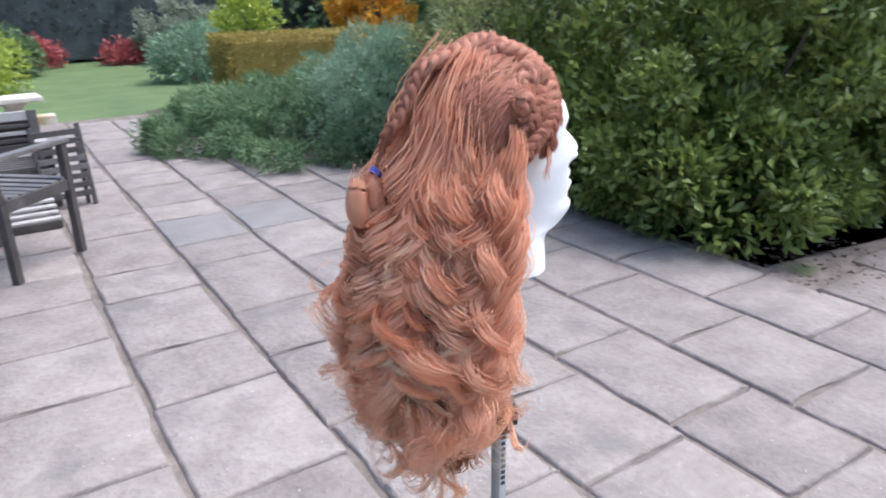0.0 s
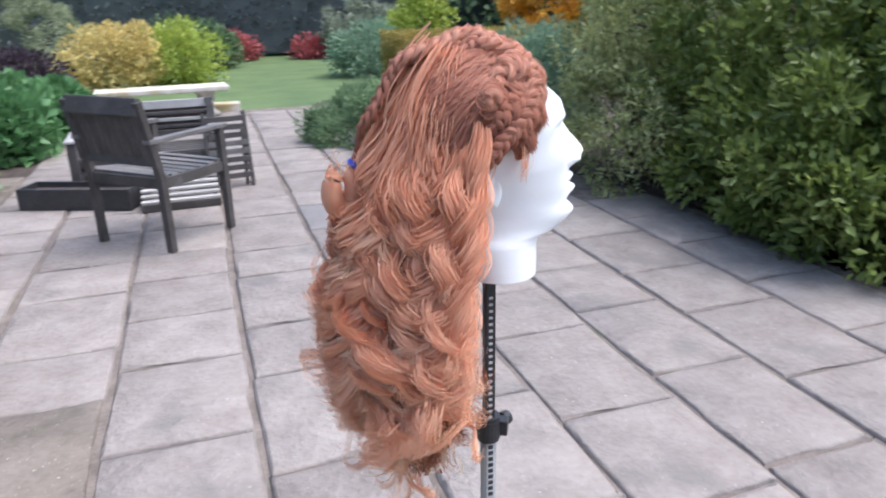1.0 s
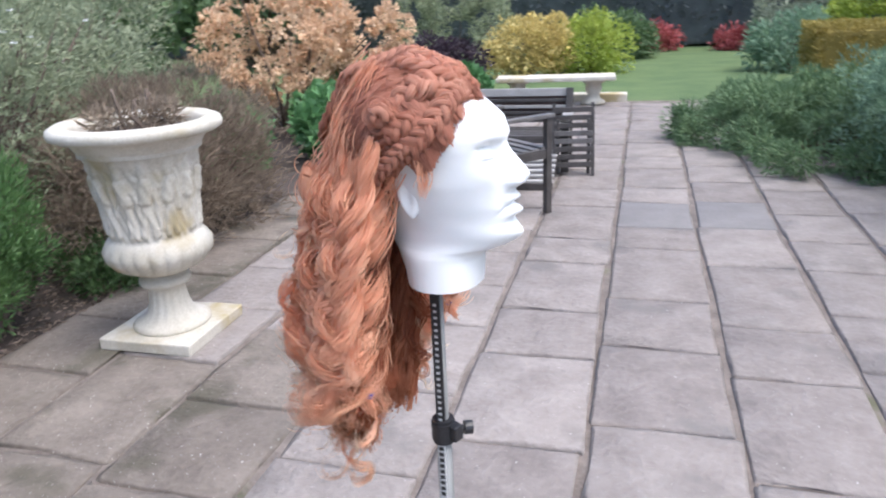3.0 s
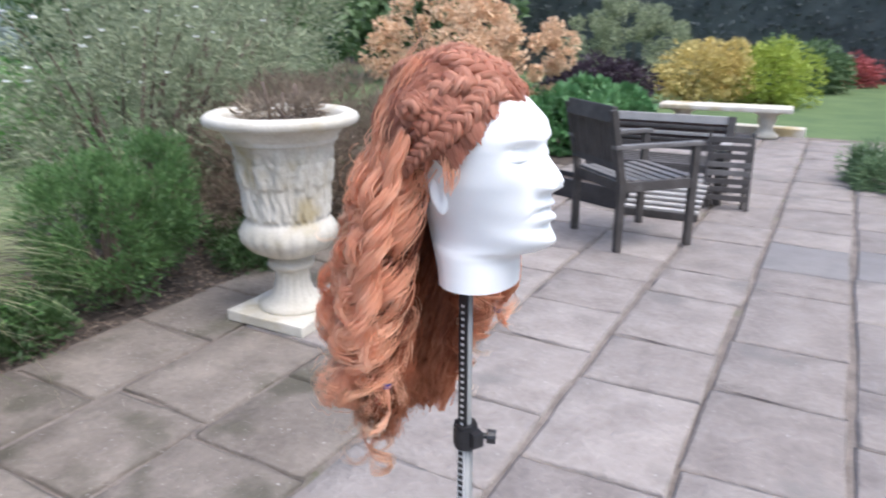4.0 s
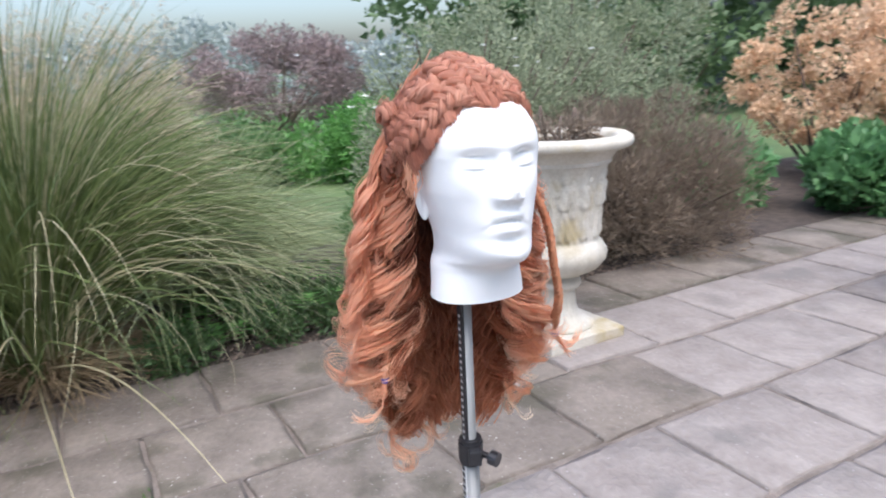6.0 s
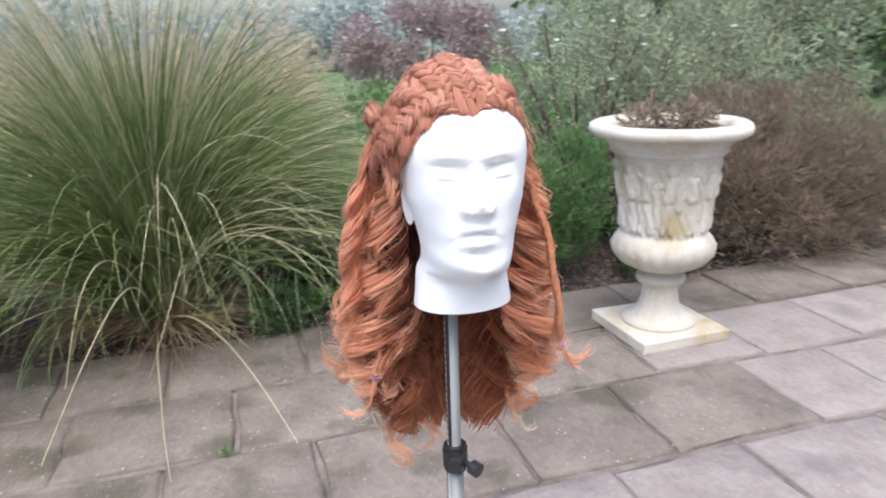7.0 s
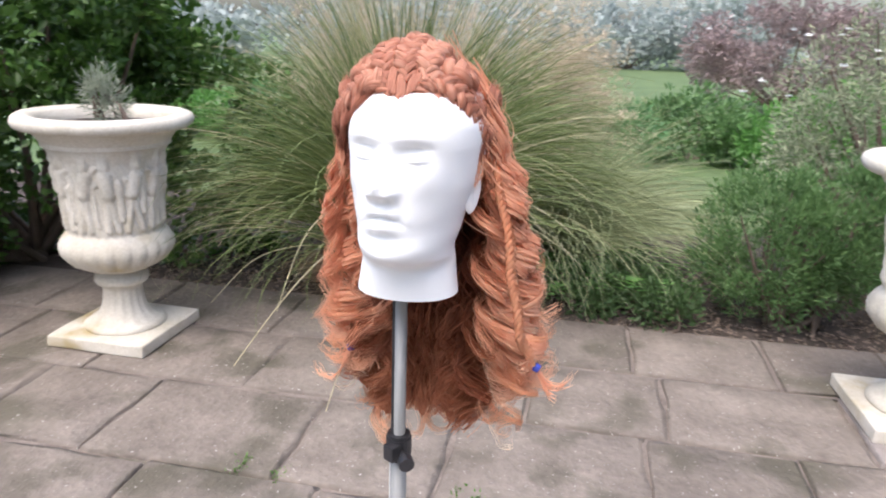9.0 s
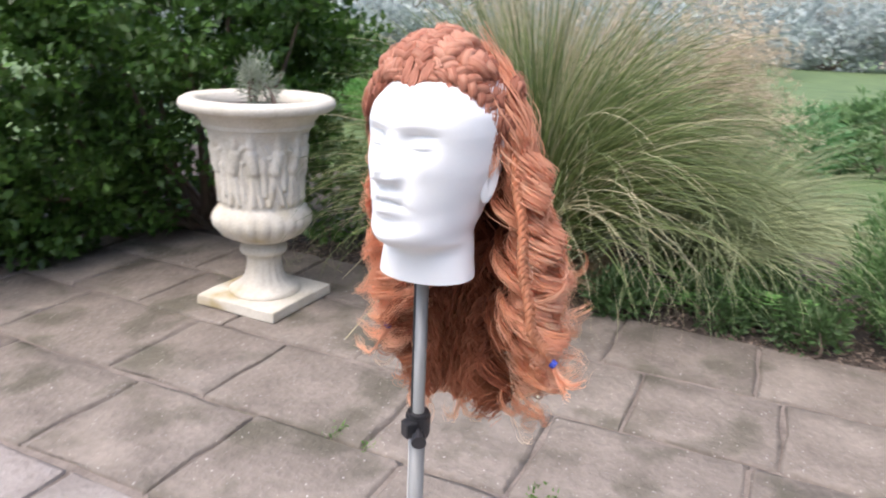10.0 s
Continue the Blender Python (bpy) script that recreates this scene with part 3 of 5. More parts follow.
# inner mass, so that the locks lie on something
NL = 228
for i in range(NL):
    u = (i + 0.5) / NL
    layer = i % 3
    side = hr.uniform(-1, 1)
    lim = radians((78 if layer else 84) if side < 0 else (90 if layer else 94))
    phi = math.pi + side * (math.pi - lim)
    s = ((0.72, 0.88, 1.0)[layer] + hr.normal(0, 0.03))
    z0 = (1.12, 1.24, 1.275)[layer] - abs(side) ** 3 * (0.0, 0.04, 0.05)[layer]
    z1 = hr.uniform(0.67, 0.82) + 0.10 * max(0, abs(side) - 0.5) + (0.10 if i % 7 == 0 else 0)
    g = wave_guide(phi, s, z0, z1, hr, hr.uniform(0.013, 0.022) * (0.9, 1.0, 1.1)[layer], k=52, tipcurl=0.027)
    body = 0.0075 + 0.011 * np.clip((g[:, 2] - 1.06) / 0.14, 0, 1)
    # innermost layer is coloured dark as the shade between outer locks
    tagged(wig_part("lock", strands(g, 50, 0.012, hr, 0.0017, 0.0036, body), (M_UNDERSHADE, M_HAIR, M_HAIR)[layer]), kind="stuff")
# flyaway curls at the outline
for i in range(74):
    side = hr.uniform(-1, 1)
    phi = math.pi + side * radians(104 if side < 0 else 66)
    z0 = hr.uniform(0.84, 1.10)
    g = wave_guide(phi, 1.03, z0, z0 - hr.uniform(0.12, 0.24), hr, hr.uniform(0.016, 0.028), tipcurl=0.026, k=36)
    tagged(wig_part("lock", strands(g, 28, 0.0040, hr, 0.0010, 0.002), M_TIP), kind="stuff")


# sun-bleached curls lying on the outside
for i in range(80):
    side = hr.uniform(-1, 1)
    phi = math.pi + side * radians(104 if side < 0 else 74)
    z0 = hr.uniform(0.80, 1.04) if i % 4 else hr.uniform(1.05, 1.16)
    g = wave_guide(phi, 1.0, z0, z0 - hr.uniform(0.08, 0.17), hr, hr.uniform(0.014, 0.024), tipcurl=0.024, k=32)
    tagged(wig_part("lock", strands(g, 11, 0.0022, hr, 0.0009, 0.0022), M_BLOND), kind="stuff")


def under_layer():
    """The dense inside of the hair, hanging behind the neck."""
    n = 3200
    k = 22
    side = hr.uniform(-1, 1, n)
    phi = np.pi + side * radians(84) - 0.12
    z0 = hr.uniform(1.02, 1.16, n)
    z1 = hr.uniform(0.70, 0.92, n)
    t = np.linspace(0, 1, k)
    z = z0[:, None] + (z1 - z0)[:, None] * t
    s = hr.uniform(0.45, 0.8, n)[:, None] + 0.10 * t * np.sin(t * 21 + phi[:, None] * 5)
    p = envelope(phi[:, None] + 0.16 * t * np.sin(t * 19 + phi[:, None] * 7), z, s)
    out = p - np.array([-0.06, 0, 0])
    out[..., 2] = 0
    return ribbons(p, np.full((n, k), 0.0021), out)


tagged(wig_part("under_hair", under_layer(), M_UNDERSHADE, label="dense hair behind the neck, its shade put into a darker colour"), kind="stuff")
# inner locks, in the same hair colour darkened for shade
for i in range(64):
    side = hr.uniform(-1, 1)
    phi = math.pi - 0.1 + side * radians(80)
    g = wave_guide(phi, hr.uniform(0.36, 0.66), 1.12, hr.uniform(0.655, 0.76), hr, hr.uniform(0.011, 0.017), k=36, tipcurl=0.02)
    tagged(wig_part("lock", strands(g, 40, 0.013, hr, 0.0016, 0.004), M_UNDERSHADE), kind="stuff")

CAP_C, CAP_R = np.array([-0.022, 0, 1.186]), np.array([0.105, 0.092, 0.108])


def on_cap(v, lift=0.0):
    """The point of the crown in the direction v from its middle."""
    v = np.asarray(v, float)
    d = (v - CAP_C)
    d = d / np.linalg.norm(d / CAP_R, axis=-1, keepdims=True)
    return CAP_C + d * (1 + lift / 0.1)


def cap_mesh():
    na, ne = 72, 34
    v = []
    el = np.linspace(-0.75, math.pi / 2, ne)
    az = np.linspace(0, 2 * math.pi, na, endpoint=False)
    E, A = np.meshgrid(el, az, indexing="ij")
    d = np.stack([np.cos(E) * np.cos(A), np.cos(E) * np.sin(A), np.sin(E)], -1)
    p = CAP_C + d * CAP_R * 1.0
    x, y, z = p[..., 0], p[..., 1], p[..., 2]
    edge = 0.056 - np.where(z < 1.235, 0.85, 0.3) * (1.235 - z) - 0.010 * np.cos(np.abs(y) / 0.03 * np.pi) * (z > 1.215)
    keep = (x < edge) & ((z > 1.17) | (x < -0.035))
    idx = np.arange(na * ne).reshape(ne, na)
    r, kr = np.roll(idx, -1, 1), np.roll(keep, -1, 1)
    ok = keep[:-1] & kr[:-1] & keep[1:] & kr[1:]
    f = np.stack([idx[:-1], r[:-1], r[1:], idx[1:]], -1)[ok]
    return p.reshape(-1, 3), f


wig_part("wig_cap", cap_mesh(), M_CAP)


def swept(n, rng):
    """Short hair combed back from the hairline over the crown."""
    k = 16
    y = rng.uniform(-1, 1, n)
    h = np.abs(y)
    a0 = np.stack([0.074 - 0.068 * h ** 1.6 - 0.010 * np.exp(-((h - 0.3) / 0.15) ** 2), y * 0.078, 1.244 - 0.083 * np.clip(h - 0.45, 0, 1) / 0.55 + 0.012 * np.exp(-((h - 0.3) / 0.15) ** 2)], -1)
    a0 += rng.normal(0, 0.002, a0.shape)
    a1 = np.stack([np.full(n, -0.075) + rng.normal(0, 0.03, n), y * 0.08, 1.275 - 0.10 * h ** 2], -1)
    t = np.linspace(0, 1, k)[None, :, None]
    p = a0[:, None] * (1 - t) + a1[:, None] * t + np.array([0, 0, 0.05]) * np.sin(t * np.pi)
    p = on_cap(p, 0.0025)
    lift = rng.uniform(0.0, 0.005, (n, 1, 1)) + 0.004 * np.sin(t * 9 + y[:, None, None] * 40) + 0.002 * np.sin(t * 23 + rng.uniform(0, 6, (n, 1, 1)))
    out = (p - CAP_C) / np.linalg.norm(p - CAP_C, axis=-1, keepdims=True)
    p = p + out * lift
    return ribbons(p, np.full((n, k), 0.0013), out)


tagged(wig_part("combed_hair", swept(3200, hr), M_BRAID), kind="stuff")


def braid(path, width, pitch, mat, rng, name="braid", label="", fat=1.0, thin=1.0):
    """A three-strand plait along a path (m, 3)."""
    path = np.asarray(path, float)
    m = 90
    d = np.r_[0, np.cumsum(np.linalg.norm(np.diff(path, axis=0), axis=1))]
    s = np.linspace(0, d[-1], m)
    c = np.stack([np.interp(s, d, path[:, i]) for i in range(3)], -1)
    for _ in range(6):
        c[1:-1] = (c[:-2] + 2 * c[1:-1] + c[2:]) / 4
    c = c + np.stack([np.sin(s * 61 + width * 900 + k) for k in range(3)], -1) * width * 0.07
    tan = np.gradient(c, axis=0)
    tan /= np.linalg.norm(tan, axis=1, keepdims=True)
    out = c - np.array([-0.04, 0, 1.17])
    out[:, 2] = np.where(c[:, 2] < 1.12, 0, out[:, 2])
    lat = np.cross(tan, out)
    lat /= np.linalg.norm(lat, axis=1, keepdims=True)
    nrm = np.cross(lat, tan)
    taper = np.clip(np.minimum(s / (width * 0.8), (d[-1] - s) / (width * 1.2)), 0.35, 1) * (1 + (thin - 1) * np.clip(s / d[-1] * 1.5 - 0.4, 0, 1))
    shells, fibres = [], []
    for k in range(3):
        th = 2 * np.pi * s / pitch + 2 * np.pi * k / 3
        q = c + lat * (np.sin(th) * width * 0.32 * taper)[:, None] + nrm * ((np.sin(2 * th) * 0.5 + 0.3) * width * 0.2 * taper)[:, None]
        tk = (np.gradient(q, axis=0))
        tk /= np.linalg.norm(tk, axis=1, keepdims=True)
        rad = width * 0.2 * fat * taper * (1 + 0.25 * np.cos(2 * th))
        shells.append(tubes(q[None], rad[None] * 0.86, 8))
        u = np.cross(tk, nrm)
        u /= np.linalg.norm(u, axis=1, keepdims=True)
        w = np.cross(u, tk)
        n = 30
        a = rng.uniform(0, 6.28, (n, 1)) + 0.9 * rng.normal(0, 1, (n, 1)) * np.linspace(0, 1, m)[None]
        rr = rad[None] * (rng.uniform(0.84, 1.12, (n, 1)) + 0.1 * np.sin(rng.uniform(20, 60, (n, 1)) * s[None] / 0.1 * 0.3 + rng.uniform(0, 6, (n, 1))))
        dirn = u[None] * np.cos(a)[..., None] + w[None] * np.sin(a)[..., None]
        fibres.append(ribbons(q[None] + dirn * rr[..., None], np.full((n, m), max(0.0011, width * 0.034)), dirn))
    plait = wig_part(name, joined(shells), mat, label=label)
    tagged(wig_part("loose_fibre", joined(fibres), mat, plait), kind="stuff")
    return plait


def crown(points, lift=0.004):
    """A path over the crown through some directions."""
    p = np.asarray(points, float)
    i = np.linspace(0, len(p) - 1, 60)
    p = np.stack([np.interp(i, np.arange(len(p)), p[:, k]) for k in range(3)], -1)
    return on_cap(p, lift)


def tie(p, mat, r=0.006, name="hair_tie", axis=(0, 0, 1)):
    bm = bmesh.new()
    for dz in (-0.0025, 0.0, 0.0025):
        a = np.linspace(0, 2 * np.pi, 16, endpoint=False)
        q = Vector(axis).to_track_quat("Z", "Y").to_matrix().to_4x4()
        ring = [q @ Vector((r * math.cos(b), r * math.sin(b), dz)) for b in a]
        rr = np.array([list(v) for v in ring + ring[:1]]) + np.array(p)
        v, f = tubes(rr[None], np.full((1, 17), 0.0018), 6)
        v = v - np.array([0, 0, 0.955])
        vs = [bm.verts.new(x) for x in v]
        for q4 in f:
            try:
                bm.faces.new([vs[j] for j in q4])
            except ValueError:
                pass
    return part(name, bm, mat, wig, "blue elastic hair tie" if mat is M_BLUE else "red elastic hair tie", True)


top = np.concatenate([crown([(0.072, 0.004, 1.270), (0.05, 0.002, 1.30), (-0.03, 0.0, 1.32), (-0.11, 0.0, 1.28), (-0.145, 0.006, 1.21)], 0.006) + np.array([-0.022, 0, 0.010]) * (np.clip(np.linspace(-0.5, 1, 60), 0, 1) ** 1.0)[:, None], [(-0.174, 0.02, 1.172), (-0.186, 0.028, 1.150)]])
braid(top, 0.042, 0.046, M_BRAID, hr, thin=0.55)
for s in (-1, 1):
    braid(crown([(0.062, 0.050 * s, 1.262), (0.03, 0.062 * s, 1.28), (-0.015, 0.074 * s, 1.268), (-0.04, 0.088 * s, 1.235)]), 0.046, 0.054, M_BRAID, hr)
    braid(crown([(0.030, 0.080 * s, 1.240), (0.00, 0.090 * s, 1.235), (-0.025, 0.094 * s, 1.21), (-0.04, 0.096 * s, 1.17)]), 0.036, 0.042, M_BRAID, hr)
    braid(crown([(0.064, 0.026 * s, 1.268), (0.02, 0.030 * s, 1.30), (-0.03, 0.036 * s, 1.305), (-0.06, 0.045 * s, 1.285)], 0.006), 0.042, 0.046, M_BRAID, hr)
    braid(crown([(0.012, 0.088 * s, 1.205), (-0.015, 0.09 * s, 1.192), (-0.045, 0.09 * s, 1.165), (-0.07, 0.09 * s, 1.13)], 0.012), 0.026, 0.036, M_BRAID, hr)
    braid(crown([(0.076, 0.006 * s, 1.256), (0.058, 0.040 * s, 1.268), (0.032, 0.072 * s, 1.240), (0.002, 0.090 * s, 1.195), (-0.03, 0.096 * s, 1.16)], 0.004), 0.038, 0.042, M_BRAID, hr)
    for i in range(7):
        g = wave_guide(s * radians(hr.uniform(88, 104)), 1.0, hr.uniform(1.17, 1.21), hr.uniform(0.72, 0.98), hr, hr.uniform(0.008, 0.014), k=36, tipcurl=0.02)
        tagged(wig_part("lock", strands(g, 40, 0.007, hr, 0.0013, 0.0022), M_HAIR), kind="stuff")
    kt = np.linspace(0, 1, 34)
    ka = kt * 2 * np.pi * 1.7
    kc = on_cap(np.array([-0.036, 0.089 * s, 1.236]), 0.014)
    kr = 0.013 * (1 - 0.55 * kt)
    coil = kc + np.stack([kr * np.cos(ka), s * (0.004 + 0.010 * kt), kr * np.sin(ka)], -1)
    wig_part("hair_knot", joined([tubes(coil[None], np.full((1, 34), 0.006), 8), strands(coil, 40, 0.005, hr, 0.0012, 0.001, np.full(34, 0.0085))]), M_BRAID, label="small coiled knot of hair")
    # loose lock before the ear
    g = np.array([(0.010, 0.088 * s, 1.20), (0.016, 0.092 * s, 1.17), (0.016, 0.092 * s, 1.15), (0.012, 0.090 * s, 1.13)])
    gi = np.linspace(0, 3, 20)
    g = np.stack([np.interp(gi, range(4), g[:, k]) for k in range(3)], -1)
    tagged(wig_part("lock", strands(g, 30, 0.006, hr, 0.0013, 0.002), M_HAIR), kind="stuff")


def hanging(points):
    p = np.asarray(points, float)
    i = np.linspace(0, len(p) - 1, 60)
    return np.stack([np.interp(i, np.arange(len(p)), p[:, k]) for k in range(3)], -1)


braid(hanging([(-0.018, 0.108, 1.16), (0.002, 0.132, 1.08), (0.012, 0.146, 1.0), (0.002, 0.160, 0.92), (-0.034, 0.180, 0.862)]), 0.021, 0.027, M_TIP, hr, label="thin hanging plait")
tie((-0.038, 0.186, 0.856), M_BLUE, 0.005, axis=(0, 1, -0.6))
braid(hanging([(-0.06, -0.100, 1.13), (-0.09, -0.106, 1.03), (-0.100, -0.100, 0.95)]), 0.014, 0.022, M_HAIR, hr, label="thin hanging plait")
tie((-0.104, -0.100, 0.938), M_BLUE, 0.005)
braid(hanging([(-0.090, -0.094, 0.90), (-0.086, -0.102, 0.865), (-0.080, -0.110, 0.83), (-0.066, -0.124, 0.80)]), 0.013, 0.02, M_HAIR, hr, label="thin hanging plait")
tie((-0.080, -0.111, 0.835), M_BLUE, 0.005)
tie((-0.10, -0.106, 0.80), M_RED, 0.005, axis=(1, -0.5, 0.2))
tie((-0.180, 0.028, 1.146), M_BLUE, 0.008, axis=(-1, 0, -1))


def tail(start, dirn, n, length, curl, spread=0.008):
    """A loose curled end below a tie."""
    t = np.linspace(0, 1, 26)
    d = np.array(dirn, float)
    d /= np.linalg.norm(d)
    g = np.array(start) + d * (t * length)[:, None] + np.array([0, 0, 1.0]) * (curl * (t ** 2.2 - 0.7 * t))[:, None]
    tagged(wig_part("lock", strands(g, n, spread, hr, 0.0015, 0.003), M_HAIR), kind="stuff")


tail((-0.038, 0.186, 0.856), (0.1, 1, -0.5), 26, 0.06, 0.10, 0.0035)
tail((-0.038, 0.186, 0.856), (0.2, 0.6, -1.0), 26, 0.06, 0.03, 0.0045)
tail((-0.066, -0.124, 0.80), (-0.3, -1, -0.5), 22, 0.055, 0.07, 0.003)


def bun():
    """The looped-up end of the crown plait."""
    t = np.linspace(0, 1, 40)
    a = t * 2 * np.pi * 0.86 + 0.5
    g = np.stack([-0.196 - 0.016 * np.sin(a), 0.03 + 0.004 * np.cos(a * 2), 1.112 + 0.026 * np.cos(a)], -1)
    sh = [tubes(g[None], (0.011 + 0.006 * np.sin(t * np.pi))[None], 10)]
    sh.append(strands(g, 90, 0.010, hr, 0.0016, 0.001, 0.014 + 0.008 * np.sin(t * np.pi)))
    wig_part("hair_loop", joined(sh), M_HAIR, label="smooth looped end of the crown plait")


bun()

# ---- urns ----
def urn(x, y, turn, label):
    thing = tagged(new("urn"), label, "garden urn", "stone urns")
    thing.location = (x, y, 0)
    thing.rotation_euler = (0, 0, radians(turn))
    thing.scale = (1, 1, 1.05)
    bm = bmesh.new()
    box(bm, (-0.222, -0.222, 0.0), (0.222, 0.222, 0.05), 0.008)
    bmesh.ops.subdivide_edges(bm, edges=bm.edges, cuts=3, use_grid_fill=True)
    for v in bm.verts:
        v.co += Vector(noise.noise_vector(v.co * 14 + Vector((x, y, 0)))) * 0.004
        v.co.z = max(v.co.z, 0)
    part("plinth", bm, M_URN, thing, smooth=False)
    foot = [(0.0, 0.044), (0.165, 0.046), (0.168, 0.062), (0.150, 0.074), (0.120, 0.088), (0.095, 0.115), (0.083, 0.15), (0.078, 0.19), (0.080, 0.222), (0.088, 0.232)]
    v, f = lathe(foot, 60, lambda a, z: 0.0035 * math.sin(16 * a) if 0.08 < z < 0.2 else 0)
    link("foot", grid_mesh("foot", v, f), M_URN, thing)
    v, f = lathe([(0.080, 0.228), (0.102, 0.232), (0.110, 0.245), (0.108, 0.262), (0.096, 0.272), (0.080, 0.280), (0.080, 0.292)], 60)
    link("collar", grid_mesh("collar", v, f), M_URN, thing)
    rng = random.Random(int(100 * (x + 7 * y)))
    limbs = []
    for q in range(13):
        a0 = q * 2 * math.pi / 13 + rng.uniform(-0.08, 0.08)
        lean = rng.uniform(-0.12, 0.12)
        limbs.append((a0 + lean, 0.735, a0 + lean, 0.745, 0.020))
        limbs.append((a0, 0.63, a0 + lean, 0.70, 0.026))
        limbs.append((a0, 0.62, a0 + rng.uniform(-0.16, 0.0), 0.49, 0.016))
        limbs.append((a0, 0.62, a0 + rng.uniform(0.04, 0.2), 0.49, 0.015))
        side = rng.choice((-1, 1))
        limbs.append((a0 + lean, 0.70, a0 + lean + side * 0.2, rng.uniform(0.62, 0.74), 0.010))
        limbs.append((a0 + lean, 0.69, a0 + lean - side * 0.14, rng.uniform(0.58, 0.66), 0.010))
        limbs.append((a0 + 0.24, rng.uniform(0.5, 0.6), a0 + 0.2, rng.uniform(0.62, 0.72), rng.uniform(0.008, 0.018)))

    def relief(a, z):
        """Ribs round the belly, and striding figures round the body."""
        k = 0.0
        if 0.30 < z < 0.435:
            k += 0.010 * abs(math.sin(11 * a)) * math.sin((z - 0.30) / 0.135 * math.pi)
        if 0.46 < z < 0.79:
            for a1, z1, a2, z2, w in limbs:
                dx, dz = (a2 - a1) * 0.2, z2 - z1
                px, pz = ((a - a1 + math.pi) % (2 * math.pi) - math.pi) * 0.2, z - z1
                if abs(px) > 0.1:
                    continue
                t = min(1, max(0, (px * dx + pz * dz) / (dx * dx + dz * dz)))
                d = math.hypot(px - t * dx, pz - t * dz) / w
                if d < 1:
                    k = max(k, 0.9 * w * math.sqrt(1 - d * d))
            k += 0.002 * math.sin(a * 37 + z * 90)
        return k
    bowl = [(0.082, 0.288), (0.13, 0.300), (0.185, 0.330), (0.215, 0.370), (0.224, 0.405), (0.212, 0.435), (0.197, 0.452)]
    bowl += [(0.186 + 0.022 * (i / 48) ** 2, 0.46 + 0.29 * i / 48) for i in range(49)]
    bowl += [(0.222, 0.775), (0.238, 0.805), (0.262, 0.838), (0.285, 0.866)]
    v, f = lathe(bowl, 300, relief)
    link("bowl", grid_mesh("bowl", v, f), M_URN, thing, "bowl with figures in relief above a gadrooned base")
    rim = [(0.280, 0.862), (0.318, 0.866), (0.335, 0.876), (0.341, 0.893), (0.335, 0.910), (0.316, 0.920), (0.285, 0.918), (0.255, 0.908), (0.248, 0.875), (0.245, 0.80)]
    v, f = lathe(rim, 80, lambda a, z: 0.003 * math.sin(7 * a + x) if z > 0.87 else 0)
    link("rim", grid_mesh("rim", v, f), M_URN, thing)
    v, f = lathe([(0.0, 0.885), (0.12, 0.882), (0.20, 0.872), (0.252, 0.868)], 40, lambda a, z: 0.0)
    link("soil", grid_mesh("soil", v, f), M_SOIL, thing, "dark potting soil")
    return thing


urn(-1.72, 1.545, 1, "tall weathered white stone urn with figures in relief, beside the bed")
urn(-1.67, -1.655, -1, "tall weathered cream stone urn with figures in relief, before the hedge")

# ---- foliage materials ----
L_CHOI = leaf_mat("choisya_leaf", (0.036, 0.078, 0.014), (0.32, 0.39, 0.10), 0.4)
L_IVY = leaf_mat("hedge_leaf", (0.016, 0.046, 0.010), (0.115, 0.235, 0.042), 0.4)
L_JUN = leaf_mat("juniper_needle", (0.085, 0.16, 0.075), (0.29, 0.41, 0.21), 0.6)
L_BLUEJ = leaf_mat("blue_juniper_needle", (0.15, 0.25, 0.16), (0.34, 0.48, 0.33), 0.6)
L_LOW = leaf_mat("low_plant_leaf", (0.04, 0.085, 0.03), (0.11, 0.19, 0.065), 0.5)
L_GOLD = leaf_mat("golden_hedge_leaf", (0.260, 0.221, 0.052), (0.468, 0.364, 0.104), 0.6)
L_GREY = leaf_mat("grey_leaf", (0.208, 0.247, 0.182), (0.429, 0.468, 0.364), 0.6)
L_SAGE = leaf_mat("sage_leaf", (0.15, 0.19, 0.10), (0.47, 0.51, 0.34), 0.6)
L_HEBE = leaf_mat("hebe_leaf", (0.05, 0.115, 0.036), (0.21, 0.36, 0.13), 0.5)
L_PERI = leaf_mat("broad_green_leaf", (0.06, 0.16, 0.055), (0.20, 0.39, 0.16), 0.45)
L_SALMON = leaf_mat("faded_flower_head", (0.64, 0.43, 0.27), (0.90, 0.69, 0.48), 0.7)
L_BROWN = leaf_mat("dry_twig_leaf", (0.18, 0.135, 0.10), (0.40, 0.32, 0.24), 0.8)
L_PURPLE = leaf_mat("purple_grey_leaf", (0.23, 0.17, 0.17), (0.47, 0.37, 0.36), 0.7)
L_YELLOW = leaf_mat("yellow_green_leaf", (0.260, 0.364, 0.052), (0.546, 0.598, 0.130), 0.5)
L_STRAW = leaf_mat("straw_flower", (0.546, 0.442, 0.156), (0.780, 0.650, 0.286), 0.7)
L_RED = leaf_mat("crimson_leaf", (0.34, 0.06, 0.07), (0.52, 0.16, 0.16), 0.6)
L_ORANGE = leaf_mat("orange_leaf", (0.650, 0.325, 0.039), (0.900, 0.520, 0.078), 0.5)
# Blue-grey lift in this dark leaf colour paints in the garden-end haze
L_DARK = leaf_mat("hazed_dark_leaf", (0.055, 0.066, 0.070), (0.14, 0.165, 0.168), 0.6)
L_TREE = leaf_mat("tree_leaf", (0.075, 0.125, 0.06), (0.21, 0.31, 0.145), 0.6)
L_WHITE = leaf_mat("white_petal", (0.900, 0.900, 0.884), (0.900, 0.900, 0.900), 0.6)
